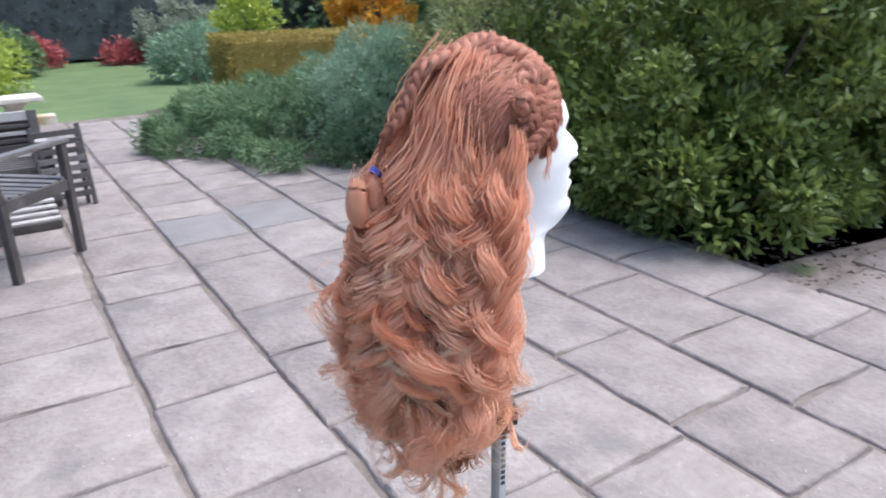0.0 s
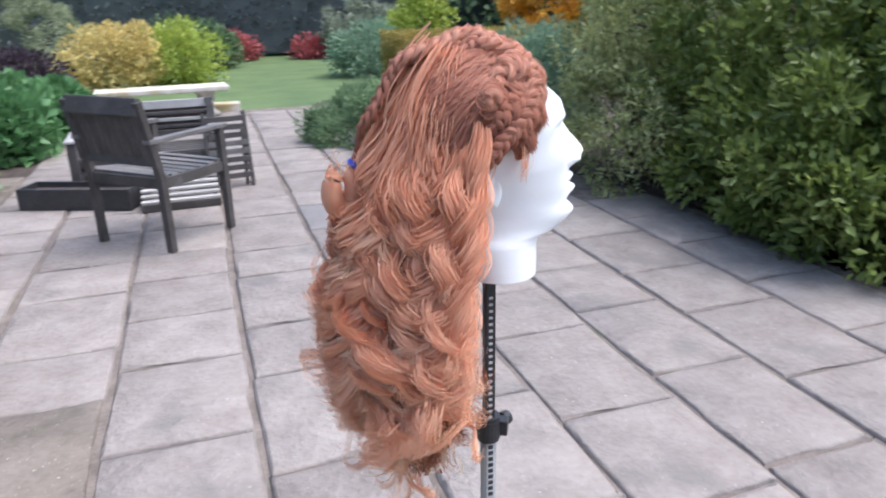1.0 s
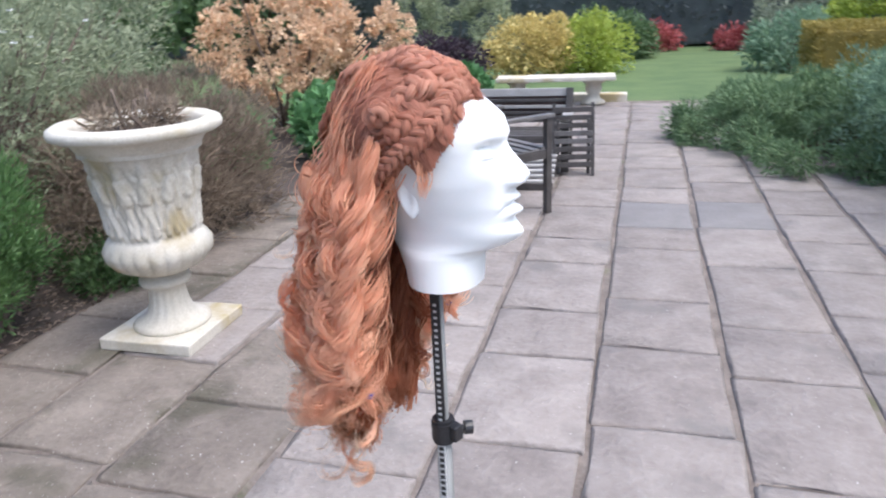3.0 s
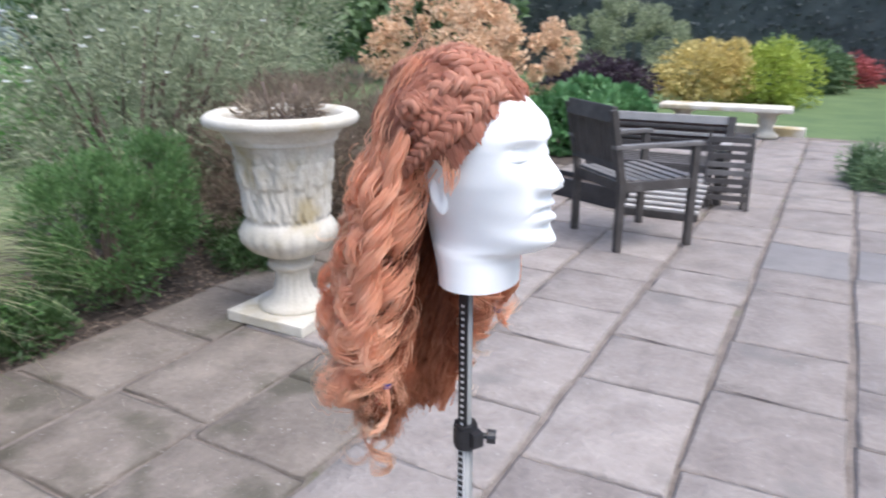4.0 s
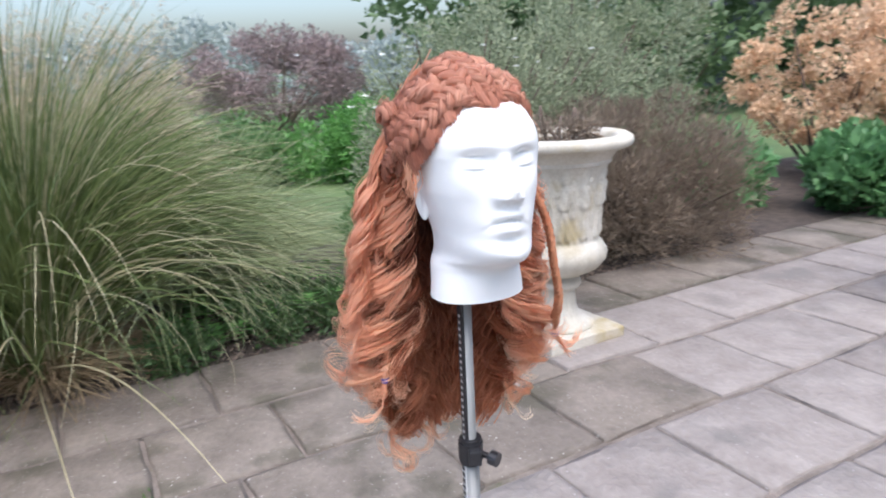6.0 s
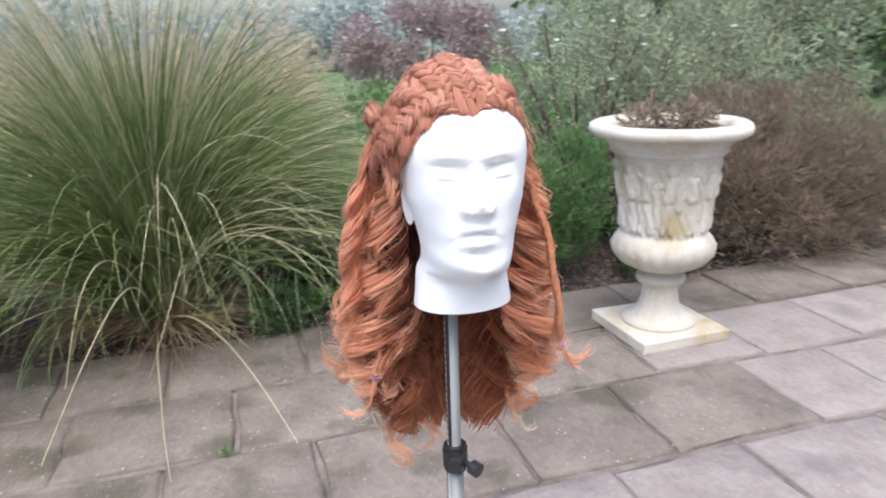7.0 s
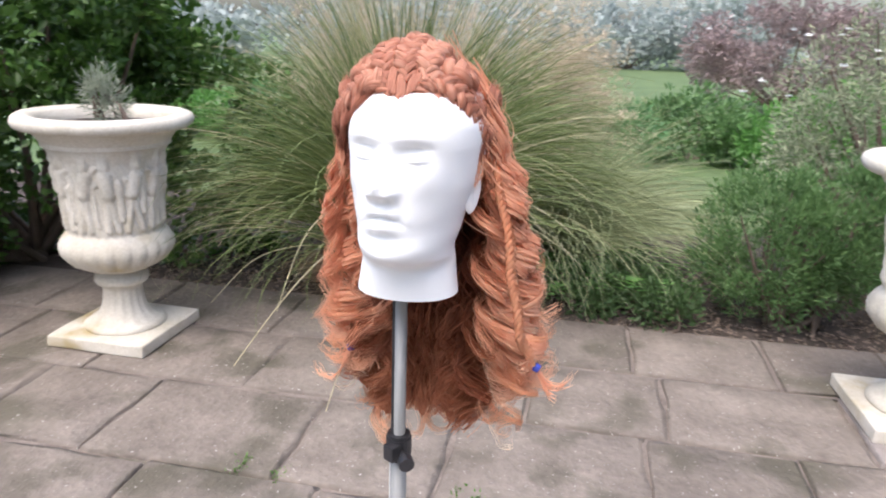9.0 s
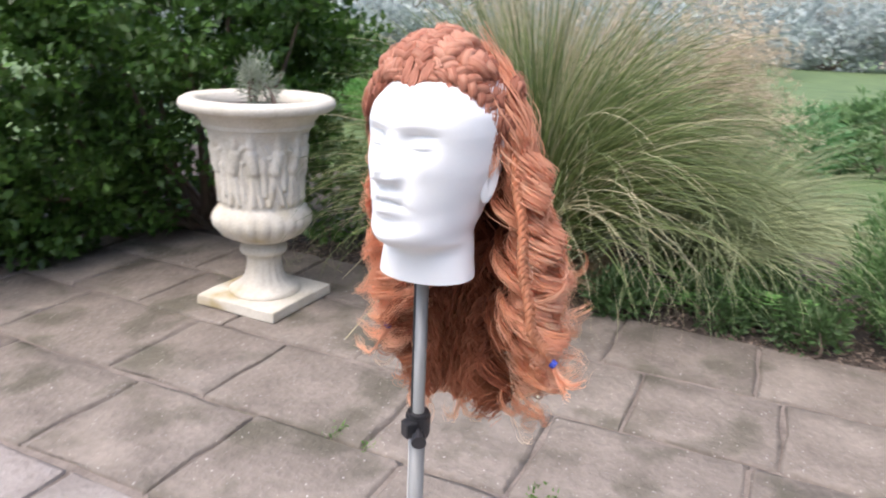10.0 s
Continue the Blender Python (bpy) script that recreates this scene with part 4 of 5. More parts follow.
L_MISC = leaf_mat("arching_grass_blade", (0.026, 0.062, 0.012), (0.28, 0.33, 0.125), 0.5)
# Distance haze is put into the leaf colour of the farthest trees
L_FAR = leaf_mat("hazed_tree_leaf", (0.30, 0.35, 0.33), (0.50, 0.55, 0.53), 0.7)
L_DRYG = leaf_mat("dry_grass_blade", (0.40, 0.36, 0.20), (0.68, 0.62, 0.43), 0.6)
L_PALEG = leaf_mat("pale_grass_blade", (0.13, 0.17, 0.07), (0.50, 0.53, 0.31), 0.5)
L_THATCH = leaf_mat("dead_grass_blade", (0.16, 0.105, 0.06), (0.46, 0.36, 0.22), 0.7)
L_PLUME = leaf_mat("beige_plume", (0.494, 0.403, 0.286), (0.754, 0.650, 0.494), 0.8)
L_FERN = leaf_mat("fern_leaf", (0.078, 0.203, 0.047), (0.203, 0.437, 0.109), 0.5)

# ---- planting on the east side ----
shrub("evergreen_shrub", "large glossy green evergreen shrub overhanging the paving", "shrub", (3.3, 2.0, 0), [(0, 0.1, 0.75, 0.95, 0.8, 0.9), (-0.3, -0.3, 0.35, 0.55, 0.6, 0.4), (-0.35, 0.5, 0.35, 0.55, 0.6, 0.4), (-0.2, 0.75, 0.9, 0.75, 0.7, 1.0), (0.25, -0.4, 0.8, 0.8, 0.6, 0.95), (-0.25, 0.1, 0.4, 0.75, 0.9, 0.4)], L_CHOI, 40000, (0.076, 0.036), 0.16, 300, 21, stems=40)
shrub("evergreen_shrub", "bushy light green evergreen shrub behind the paving's corner", "shrub", (4.3, 1.75, 0), [(0, 0, 0.75, 0.9, 0.75, 0.85), (0.7, -0.5, 0.7, 0.8, 0.8, 0.8), (-0.4, 0.6, 1.2, 0.7, 0.7, 0.8), (-0.4, -0.1, 0.35, 0.6, 0.5, 0.35)], L_CHOI, 22000, (0.072, 0.034), 0.18, 150, 22, stems=24)
shrub("variegated_shrub", "tall pale yellow-green variegated shrub overhanging the paving", "shrub", (2.95, 3.75, 0), [(0, 0, 0.9, 0.8, 0.8, 0.95), (0.5, 0.5, 1.1, 0.8, 0.8, 1.0), (-0.35, -0.25, 0.5, 0.6, 0.65, 0.5), (-0.3, 0.2, 1.1, 0.5, 0.6, 0.6)], leaf_mat("variegated_leaf", (0.12, 0.17, 0.05), (0.60, 0.62, 0.30)), 30000, (0.055, 0.022), 0.15, 210, 23, stems=30)
shrub("juniper", "low spreading blue-green juniper at the paving's edge", "juniper", (1.75, 5.75, 0), [(-0.55, 0.5, 0.12, 0.62, 0.75, 0.2), (0.1, -0.4, 0.14, 0.75, 0.8, 0.22), (-0.1, 0.2, 0.36, 0.6, 0.7, 0.16), (0.45, 0.2, 0.42, 0.65, 0.7, 0.28), (-0.2, 1.2, 0.16, 0.6, 0.6, 0.26), (0.3, -0.6, 0.34, 0.5, 0.5, 0.16)], L_JUN, 36000, (0.075, 0.014), 0.13, 170, 24, up=0.15, stems=24, jitter=0.5)
shrub("juniper", "rounded bluish juniper behind the spreading one", "juniper", (2.35, 4.95, 0), [(0, 0, 0.5, 0.62, 0.6, 0.5), (0.3, 0.5, 0.55, 0.5, 0.5, 0.5)], L_BLUEJ, 18000, (0.07, 0.013), 0.12, 150, 25, up=0.4, stems=14)

# ---- lawn edge and distance ----
def hedge(name, label, lo, hi, mat, n, seed, leaf=(0.05, 0.03), category="hedge"):
    """A clipped hedge: leaves over a block with a slightly uneven face."""
    rng = np.random.default_rng(seed)
    thing = tagged(new(name), label, category)
    thing.location = ((lo[0] + hi[0]) / 2, (lo[1] + hi[1]) / 2, 0)
    sz = np.array(hi) - np.array(lo)
    p = rng.uniform(-0.5, 0.5, (n, 3))
    ax = rng.choice(3, n, p=[0.3, 0.3, 0.4])
    sgn = np.where(rng.random(n) < 0.5, -0.5, 0.5)
    sgn = np.where(ax == 2, 0.5, sgn)
    p[np.arange(n), ax] = sgn
    d = np.zeros((n, 3))
    d[np.arange(n), ax] = np.sign(sgn)
    p = p * sz
    p[:, 2] += sz[2] / 2
    p -= d * rng.uniform(0, 0.12, (n, 1))
    v, f = leaves(p, d, leaf[0], leaf[1], rng, 0.8)
    tagged(link("foliage", grid_mesh("foliage", v, f), mat, thing), kind="stuff")
    bm = bmesh.new()
    box(bm, (-sz[0] / 2 + 0.1, -sz[1] / 2 + 0.1, 0), (sz[0] / 2 - 0.1, sz[1] / 2 - 0.1, sz[2] - 0.1), 0.05)
    part("inner_growth", bm, mat, thing)
    return thing


hedge("golden_hedge", "clipped golden-brown hedge beyond the lawn edge", (2.4, 9.4, 0), (6.0, 10.4, 0.85), L_GOLD, 16000, 31)
hedge("boundary_hedge", "tall dark hedge closing the garden behind the lawn", (-16, 18.4, -0.05), (9.5, 19.6, 2.6), L_DARK, 26000, 32, (0.16, 0.09))
FAR = [
    ("red_azalea", "small crimson shrub at the end of the lawn", (2.34, 17.2), [(0, 0, 0.2, 0.38, 0.3, 0.2)], L_RED, 1000, (0.12, 0.07)),
    ("blue_conifer", "low blue-green conifer by the lawn", (2.78, 12.6), [(0, 0, 0.4, 0.7, 0.6, 0.5)], L_BLUEJ, 4000, (0.12, 0.04)),
    ("grey_shrub", "pale grey-leaved shrub far across the lawn", (3.66, 17.0), [(0, 0, 0.6, 1.1, 0.9, 0.75)], L_GREY, 4000, (0.13, 0.06)),
    ("yellow_shrub", "yellow-green shrub beyond the clipped hedge", (4.3, 14.5), [(0, 0, 0.7, 0.7, 0.7, 0.9)], L_YELLOW, 4000, (0.11, 0.06)),
    ("orange_tree", "small tree with orange autumn leaves", (6.55, 13.0), [(0, 0, 1.1, 0.8, 0.8, 0.7)], L_ORANGE, 5000, (0.11, 0.06)),
    ("red_azalea", "red-flowering low shrub beside the lawn", (0.5, 17.4), [(0, 0, 0.25, 0.5, 0.4, 0.25)], L_RED, 1200, (0.12, 0.07)),
    ("green_shrub", "rounded green shrub at the lawn's far edge", (-0.48, 15.6), [(0, 0, 0.4, 1.0, 0.8, 0.55)], L_TREE, 4000, (0.12, 0.06)),
    ("yellow_shrub", "bright yellow-green shrub behind the seats", (-0.72, 12.6), [(0, 0, 0.4, 0.75, 0.6, 0.55)], L_YELLOW, 6000, (0.09, 0.04)),
    ("straw_shrub", "straw-yellow flowering shrub behind the seats", (-1.75, 12.0), [(0, 0, 0.5, 0.7, 0.6, 0.45), (0.4, 0, 0.7, 0.3, 0.3, 0.3)], L_STRAW, 5000, (0.09, 0.05)),
    ("round_shrub", "rounded grey-green clipped shrub", (-3.6, 14.3), [(0, 0, 0.8, 1.3, 1.2, 1.0)], L_SAGE, 12000, (0.08, 0.035)),
    ("purple_shrub", "dark purple low shrub", (-2.95, 10.2), [(0, 0, 0.35, 0.8, 0.6, 0.4)], leaf_mat("dark_purple_leaf", (0.039, 0.026, 0.039), (0.098, 0.065, 0.085)), 5000, (0.08, 0.05)),
]
for k, (nm, lab, at, bl, mt, n, lf) in enumerate(FAR):
    shrub(nm, lab, "shrub", (at[0], at[1], -0.05), bl, mt, n, lf, 0.2, 60, 50 + k, stems=8)


def tree(x, y, h, r, mat, seed, label="dark leafy tree at the garden's end"):
    rng = np.random.default_rng(seed)
    bl = [(rng.normal(0, r * 0.35), rng.normal(0, r * 0.35), h * q, r * rng.uniform(0.7, 1), r * rng.uniform(0.7, 1), h * 0.28) for q in (0.25, 0.4, 0.55, 0.72)]
    return shrub("tree", label, "tree", (x, y, -0.05), bl, mat, 3800, (0.30, 0.18), 0.5, 130, seed, stems=24, group="trees round the garden")


for k in range(13):
    tree(-13 + 2.7 * k + math.sin(k * 2.3) * 0.6, 23 + 1.5 * math.cos(k * 1.7), 7 + (k % 3), 2.2, L_DARK, 80 + k)
for k, (x, y, h, r) in enumerate([(-9, 15.5, 5, 2.0), (-10.5, 11.5, 4.6, 2.0), (-12, 8, 4.0, 2.0), (9, 12, 5, 2.2), (9, 7, 4.6, 2.2), (8, 2.5, 4.4, 2.2), (8.5, 17, 6, 2.4)]):
    tree(x, y, h, r, L_TREE, 110 + k, "green leafy tree beside the garden")
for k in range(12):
    tree(-30 - 4 * math.sin(k * 1.9), -30 + 4.6 * k, 1.9 + 0.6 * (k % 3), 2.6, L_FAR, 130 + k, "distant tree beyond the field, haze painted as pale grey-green leaves")

# ---- planting on the west side ----
shrub("hebe", "bushy upright green shrub beside the urn", "shrub", (-2.62, 1.3, 0), [(0, -0.1, 0.36, 0.28, 0.32, 0.36), (-0.05, 0.2, 0.45, 0.28, 0.28, 0.34)], L_HEBE, 17000, (0.036, 0.010), 0.08, 150, 41, up=0.9, stems=40, jitter=0.45)
shrub("white_flowering_shrub", "tall loose grey-green shrub with small white flowers", "shrub", (-3.45, 2.1, 0), [(0, 0, 0.8, 0.7, 0.8, 0.75), (0.1, 0.7, 0.9, 0.6, 0.6, 0.7)], L_SAGE, 24000, (0.045, 0.013), 0.16, 240, 42, up=0.5, stems=60)


def flowers(base, n, spread, z, seed, label):
    rng = np.random.default_rng(seed)
    thing = tagged(new("white_flowers", None), label, "flowers", kind="stuff")
    thing.location = base
    c = np.column_stack([rng.normal(0, spread[0], n), rng.normal(0, spread[1], n), rng.uniform(*z, n)])
    p = np.repeat(c, 8, 0)
    a = np.tile(np.arange(8) * 2 * np.pi / 8, n)
    d = np.column_stack([np.cos(a), np.sin(a), 0.3 * np.ones(len(a))])
    v, f = leaves(p, d, 0.022, 0.011, rng, 0.25)
    link("petals", grid_mesh("petals", v, f), L_WHITE, thing)
    return thing


flowers((-3.05, 1.9, 0), 26, (0.25, 0.5), (1.0, 1.45), 43, "scattered small white daisy flowers on the shrub")
shrub("dry_shrub", "brown twiggy shrub, mostly bare, at the paving's edge", "shrub", (-2.75, 3.05, 0), [(0, 0, 0.42, 0.7, 0.75, 0.55), (0.1, -0.5, 0.45, 0.55, 0.6, 0.5)], L_BROWN, 30000, (0.07, 0.006), 0.17, 160, 44, up=0.8, stems=110, jitter=0.5)
shrub("hydrangea", "tall hydrangea bush with faded salmon flower heads", "shrub", (-3.75, 6.7, 0), [(0, 0, 1.0, 0.95, 0.85, 0.75), (0.8, 0.3, 0.9, 0.65, 0.55, 0.6)], L_SALMON, 14000, (0.055, 0.045), 0.12, 110, 45, stems=30)
shrub("tall_shrub", "tall grey-green loose shrub at the back of the bed", "shrub", (-4.6, 3.6, 0), [(0, 0, 1.0, 0.9, 1.0, 0.9), (0, 1.2, 1.1, 0.7, 0.7, 0.9)], L_SAGE, 18000, (0.06, 0.02), 0.2, 150, 46, up=0.4, stems=40)
for k, (x, y, r) in enumerate([(-2.4, 5.2, 0.35), (-2.75, 6.0, 0.45), (-2.2, 6.6, 0.4), (-3.0, 7.0, 0.5), (-1.9, 7.6, 0.35), (-2.5, 8.2, 0.5), (-3.4, 4.6, 0.45)]):
    shrub("perennial", "bright green broad-leaved perennial in the bed", "plant", (x, y, 0), [(0, 0, 0.22, r, r, 0.3)], L_PERI, 2200, (0.12, 0.085), 0.12, 50, 60 + k, up=0.5, stems=10, group="broad-leaved perennials")
shrub("purple_bush", "large hazy purple-brown bush behind the grasses", "shrub", (-15, 4.3, -0.05), [(0, 0, 1.1, 1.5, 1.9, 1.0)], L_PURPLE, 16000, (0.11, 0.045), 0.26, 130, 47, stems=30)
shrub("green_bush", "mid-green bush behind the flower bed", "shrub", (-7.2, 3.4, -0.05), [(0, 0, 0.45, 0.9, 1.0, 0.5)], L_FERN, 10000, (0.07, 0.03), 0.18, 100, 48, stems=20)
grass_clump("arching_grass", "big tussock of arching green grass at the paving's edge", (-2.68, -0.66, 0), 3300, 1.55, 1.5, L_MISC, 71, 0.008, fall=0.72)
grass_clump("arching_grass", "long pale arching grass stems falling over the paving", (-2.66, -0.66, 0), 480, 1.55, 1.6, L_DRYG, 72, 0.006, fall=0.85)
grass_clump("dead_grass", "skirt of dead brown blades round the tussock's foot", (-2.62, -0.67, 0), 1500, 0.30, 0.66, L_THATCH, 77, 0.006, fall=1.15)
grass_clump("feather_grass", "soft beige-plumed grass behind the tussock", (-4.05, -0.22, 0), 2600, 1.35, 0.9, L_PALEG, 73, 0.006, (760, L_PLUME), 0.5)
grass_clump("feather_grass", "tall straw-coloured grass with feathery heads", (-3.8, -1.1, 0), 2200, 1.6, 1.0, L_DRYG, 74, 0.006, (200, L_PLUME), 0.45)
grass_clump("feather_grass", "loose pale grass in the flower bed", (-3.25, 0.15, 0), 2600, 1.0, 1.35, L_PALEG, 75, 0.006, fall=0.75)


def bowed_stems():
    """Single straw stems bowed from the tussock over the paving."""
    thing = tagged(new("grass_stems"), "a few long straw stems bowed over the paving", "ornamental grass")
    thing.location = (-2.5, -0.68, 0)
    for knots in (((0, 0, 0.12), (0.32, -0.03, 0.40), (0.75, -0.06, 0.45), (1.06, -0.14, 0.33), (1.27, -0.24, 0.14)),
                  ((0, -0.02, 0.15), (0.3, -0.05, 0.46), (0.62, -0.10, 0.60), (0.82, -0.16, 0.50), (0.93, -0.22, 0.22)),
                  ((0.05, 0, 0.05), (0.4, 0.02, 0.09), (0.8, 0.06, 0.08), (1.05, 0.08, 0.05), (1.28, 0.11, 0.008)),
                  ((0.02, 0.05, 0.10), (0.35, 0.18, 0.22), (0.7, 0.32, 0.22), (1.0, 0.44, 0.12), (1.2, 0.52, 0.01)),
                  ((0, -0.08, 0.1), (0.2, -0.30, 0.30), (0.42, -0.55, 0.28), (0.55, -0.72, 0.06))):
        k = np.array(knots)
        t = np.linspace(0, len(k) - 1, 40)
        p = np.stack([np.interp(t, np.arange(len(k)), k[:, q]) for q in range(3)], -1)
        for _ in range(30):
            p[1:-1] = (p[:-2] + 2 * p[1:-1] + p[2:]) / 4
        v, f = tubes(p[None], np.linspace(0.0042, 0.0016, 40)[None], 6)
        link("stem", grid_mesh("stem", v, f), L_DRYG, thing)


bowed_stems()


def fern(x, y, seed, n=16, length=0.6):
    rng = np.random.default_rng(seed)
    thing = tagged(new("fern"), "green fern with arching fronds in the bed", "fern", "ferns")
    thing.location = (x, y, 0)
    for i in range(n):
        a, t = i * 2.4 + rng.normal(0, 0.2), np.linspace(0, 1, 16)
        L = length * rng.uniform(0.7, 1.1)
        c = np.stack([np.cos(a) * L * t, np.sin(a) * L * t, L * (0.95 * t - 0.75 * t ** 2)], -1)
        s = np.array([-np.sin(a), np.cos(a), 0])
        pts = np.concatenate([c, c])
        d = np.concatenate([np.tile(s, (16, 1)), np.tile(-s, (16, 1))]) + 0.3 * np.array([np.cos(a), np.sin(a), 0])
        ln = np.tile(np.sin(np.pi * (0.08 + 0.9 * t)) * 0.13, 2)
        v, f = leaves(pts, d, 1.0, 0.022, rng, 0.05)
        v = v.reshape(-1, 4, 3)
        v[:, 2] = v[:, 0] + (v[:, 2] - v[:, 0]) * ln[:, None]
        v[:, 1] = v[:, 0] + (v[:, 1] - v[:, 0]) * np.minimum(ln, 0.08)[:, None] * 2.5
        v[:, 3] = v[:, 0] + (v[:, 3] - v[:, 0]) * np.minimum(ln, 0.08)[:, None] * 2.5
        tagged(link("frond", grid_mesh("frond", v.reshape(-1, 3), f), L_FERN, thing), kind="stuff")
    return thing


for k, (x, y, r) in enumerate([(-2.55, 0.35, 0.16), (-2.5, 0.72, 0.14), (-2.75, 0.6, 0.2), (-2.45, -0.1, 0.14), (-2.6, 2.15, 0.22), (-2.4, 1.95, 0.15)]):
    shrub("low_plant", "low dark green plant at the edge of the bed", "plant", (x, y, -0.02), [(0, 0, 0.1, r, r, 0.11)], L_LOW, 1100, (0.045, 0.016), 0.07, 36, 160 + k, up=0.7, stems=6, group="low plants in the bed")
fern(-2.88, 0.62, 91)
fern(-3.15, 0.3, 92, 14, 0.5)
fern(-2.75, 0.15, 95, 12, 0.4)
shrub("climbing_hedge", "tall dense dark green climber covering a hedge", "hedge", (-2.5, -2.8, 0), [(0, 0, 0.75, 0.6, 1.0, 0.9), (0.75, -0.4, 0.4, 0.6, 0.55, 0.45), (1.5, -0.6, 0.45, 0.8, 0.6, 0.5), (0.9, -0.5, 0.75, 0.9, 0.75, 0.95), (-0.3, 0.85, 0.6, 0.45, 0.5, 0.75), (1.9, -0.8, 0.8, 0.9, 0.8, 1.0), (0.3, 0.1, 1.4, 0.8, 0.9, 0.6)], L_IVY, 54000, (0.06, 0.042), 0.14, 520, 49, stems=30)
shrub("urn_plant", "small silvery plant growing in the urn", "plant", (-1.66, -1.64, 0.92), [(0, 0, 0.1, 0.06, 0.06, 0.13)], L_GREY, 520, (0.05, 0.006), 0.05, 16, 93, up=0.8, stems=6)
shrub("urn_plant", "withered low plant on the urn's soil", "plant", (-1.715, 1.535, 0.92), [(0, 0, 0.04, 0.16, 0.16, 0.05)], L_BROWN, 900, (0.05, 0.008), 0.05, 26, 94, up=0.4, stems=8)

for k in range(7):
    y = -4.2 + 1.15 * k
    shrub("lawn_border_plant", "low leafy green plant bordering the far side of the lawn", "plant", (-7.6 + 0.4 * math.sin(k * 2.1), y, -0.05), [(0, 0, 0.3, 0.7, 0.75, 0.36 + 0.1 * (k % 2))], (L_FERN, L_PERI, L_HEBE)[k % 3], 3600, (0.10, 0.04), 0.15, 70, 170 + k, up=0.5, stems=8, group="lawn border plants")

# ---- seats ----
def chair(x, y, turn, mat, label, pale=None):
    """A slatted garden armchair; its front looks along its own +y."""
    thing = tagged(new("garden_chair"), label, "chair", "garden seats")
    thing.location = (x, y, 0)
    thing.rotation_euler = (0, 0, radians(turn))
    w, d = 0.27, 0.25
    pale = pale or mat
    for sx in (-1, 1):
        bm = bmesh.new()
        beam(bm, (sx * w, -d, 0), (sx * w, -d, 0.44), 0.042, 0.042)
        beam(bm, (sx * w, -d, 0.42), (sx * w, -d - 0.09, 0.86), 0.042, 0.040)
        part("leg", bm, mat, thing)
        bm = bmesh.new()
        beam(bm, (sx * w, d, 0), (sx * w, d, 0.63), 0.042, 0.042)
        part("leg", bm, mat, thing)
        bm = bmesh.new()
        box(bm, (sx * w - 0.03, -d - 0.07, 0.63), (sx * w + 0.03, d + 0.04, 0.655), 0.006)
        part("armrest", bm, pale, thing)
        bm = bmesh.new()
        beam(bm, (sx * w, -d, 0.40), (sx * w, d, 0.40), 0.03, 0.06)
        part("side_rail", bm, mat, thing)
    for yy in (-d, d):
        bm = bmesh.new()
        beam(bm, (-w, yy, 0.40), (w, yy, 0.40), 0.03, 0.06)
        part("seat_rail", bm, mat, thing)
    for i in range(7):
        yy = -d + 0.03 + i * 0.074
        bm = bmesh.new()
        beam(bm, (-w, yy, 0.437 - 0.012 * math.sin(math.pi * i / 6)), (w, yy, 0.437 - 0.012 * math.sin(math.pi * i / 6)), 0.055, 0.018)
        part("seat_slat", bm, pale, thing)
    bm = bmesh.new()
    box(bm, (-w, -0.018, -0.05), (w, 0.018, 0.05), 0.008, pose(0, -d - 0.085, 0.83, -11))
    part("top_rail", bm, mat, thing)
    bm = bmesh.new()
    box(bm, (-w, -0.014, -0.03), (w, 0.014, 0.03), 0.006, pose(0, -d - 0.025, 0.53, -11))
    part("back_rail", bm, mat, thing)
    for i in range(9):
        xx = -w + 0.05 + i * (2 * w - 0.10) / 8
        bm = bmesh.new()
        beam(bm, (xx, -d - 0.03, 0.54), (xx, -d - 0.082, 0.80), 0.046, 0.014)
        part("back_slat", bm, mat, thing)
    return thing


chair(-0.654, 3.60, -43, M_WOOD, "dark weathered wooden garden armchair with a slatted seat", M_GREYWOOD)


def slatted_platform(x, y, turn):
    """A low slatted foot part, sloping up towards the bench behind it."""
    thing = tagged(new("slatted_footrest"), "low pale slatted wooden footrest on a dark frame", "footrest")
    thing.location = (x, y, 0)
    thing.rotation_euler = (0, 0, radians(turn))
    for i in range(8):
        bm = bmesh.new()
        box(bm, (-0.26, i * 0.075, 0.05 + i * 0.022), (0.26, 0.056 + i * 0.075, 0.068 + i * 0.022), 0.004)
        part("slat", bm, M_PALEWOOD, thing)
    for sx in (-1, 1):
        bm = bmesh.new()
        beam(bm, (sx * 0.23, 0, 0.025), (sx * 0.23, 0.6, 0.19), 0.03, 0.04)
        part("side_rail", bm, M_WOOD, thing)
        bm = bmesh.new()
        box(bm, (sx * 0.23 - 0.018, 0.53, 0), (sx * 0.23 + 0.018, 0.566, 0.17), 0.003)
        part("leg", bm, M_WOOD, thing)
    bm = bmesh.new()
    box(bm, (-0.26, -0.012, 0.0), (0.26, 0.012, 0.05), 0.004)
    part("front_rail", bm, M_WOOD, thing)
    return thing


slatted_platform(-0.58, 4.16, 2)


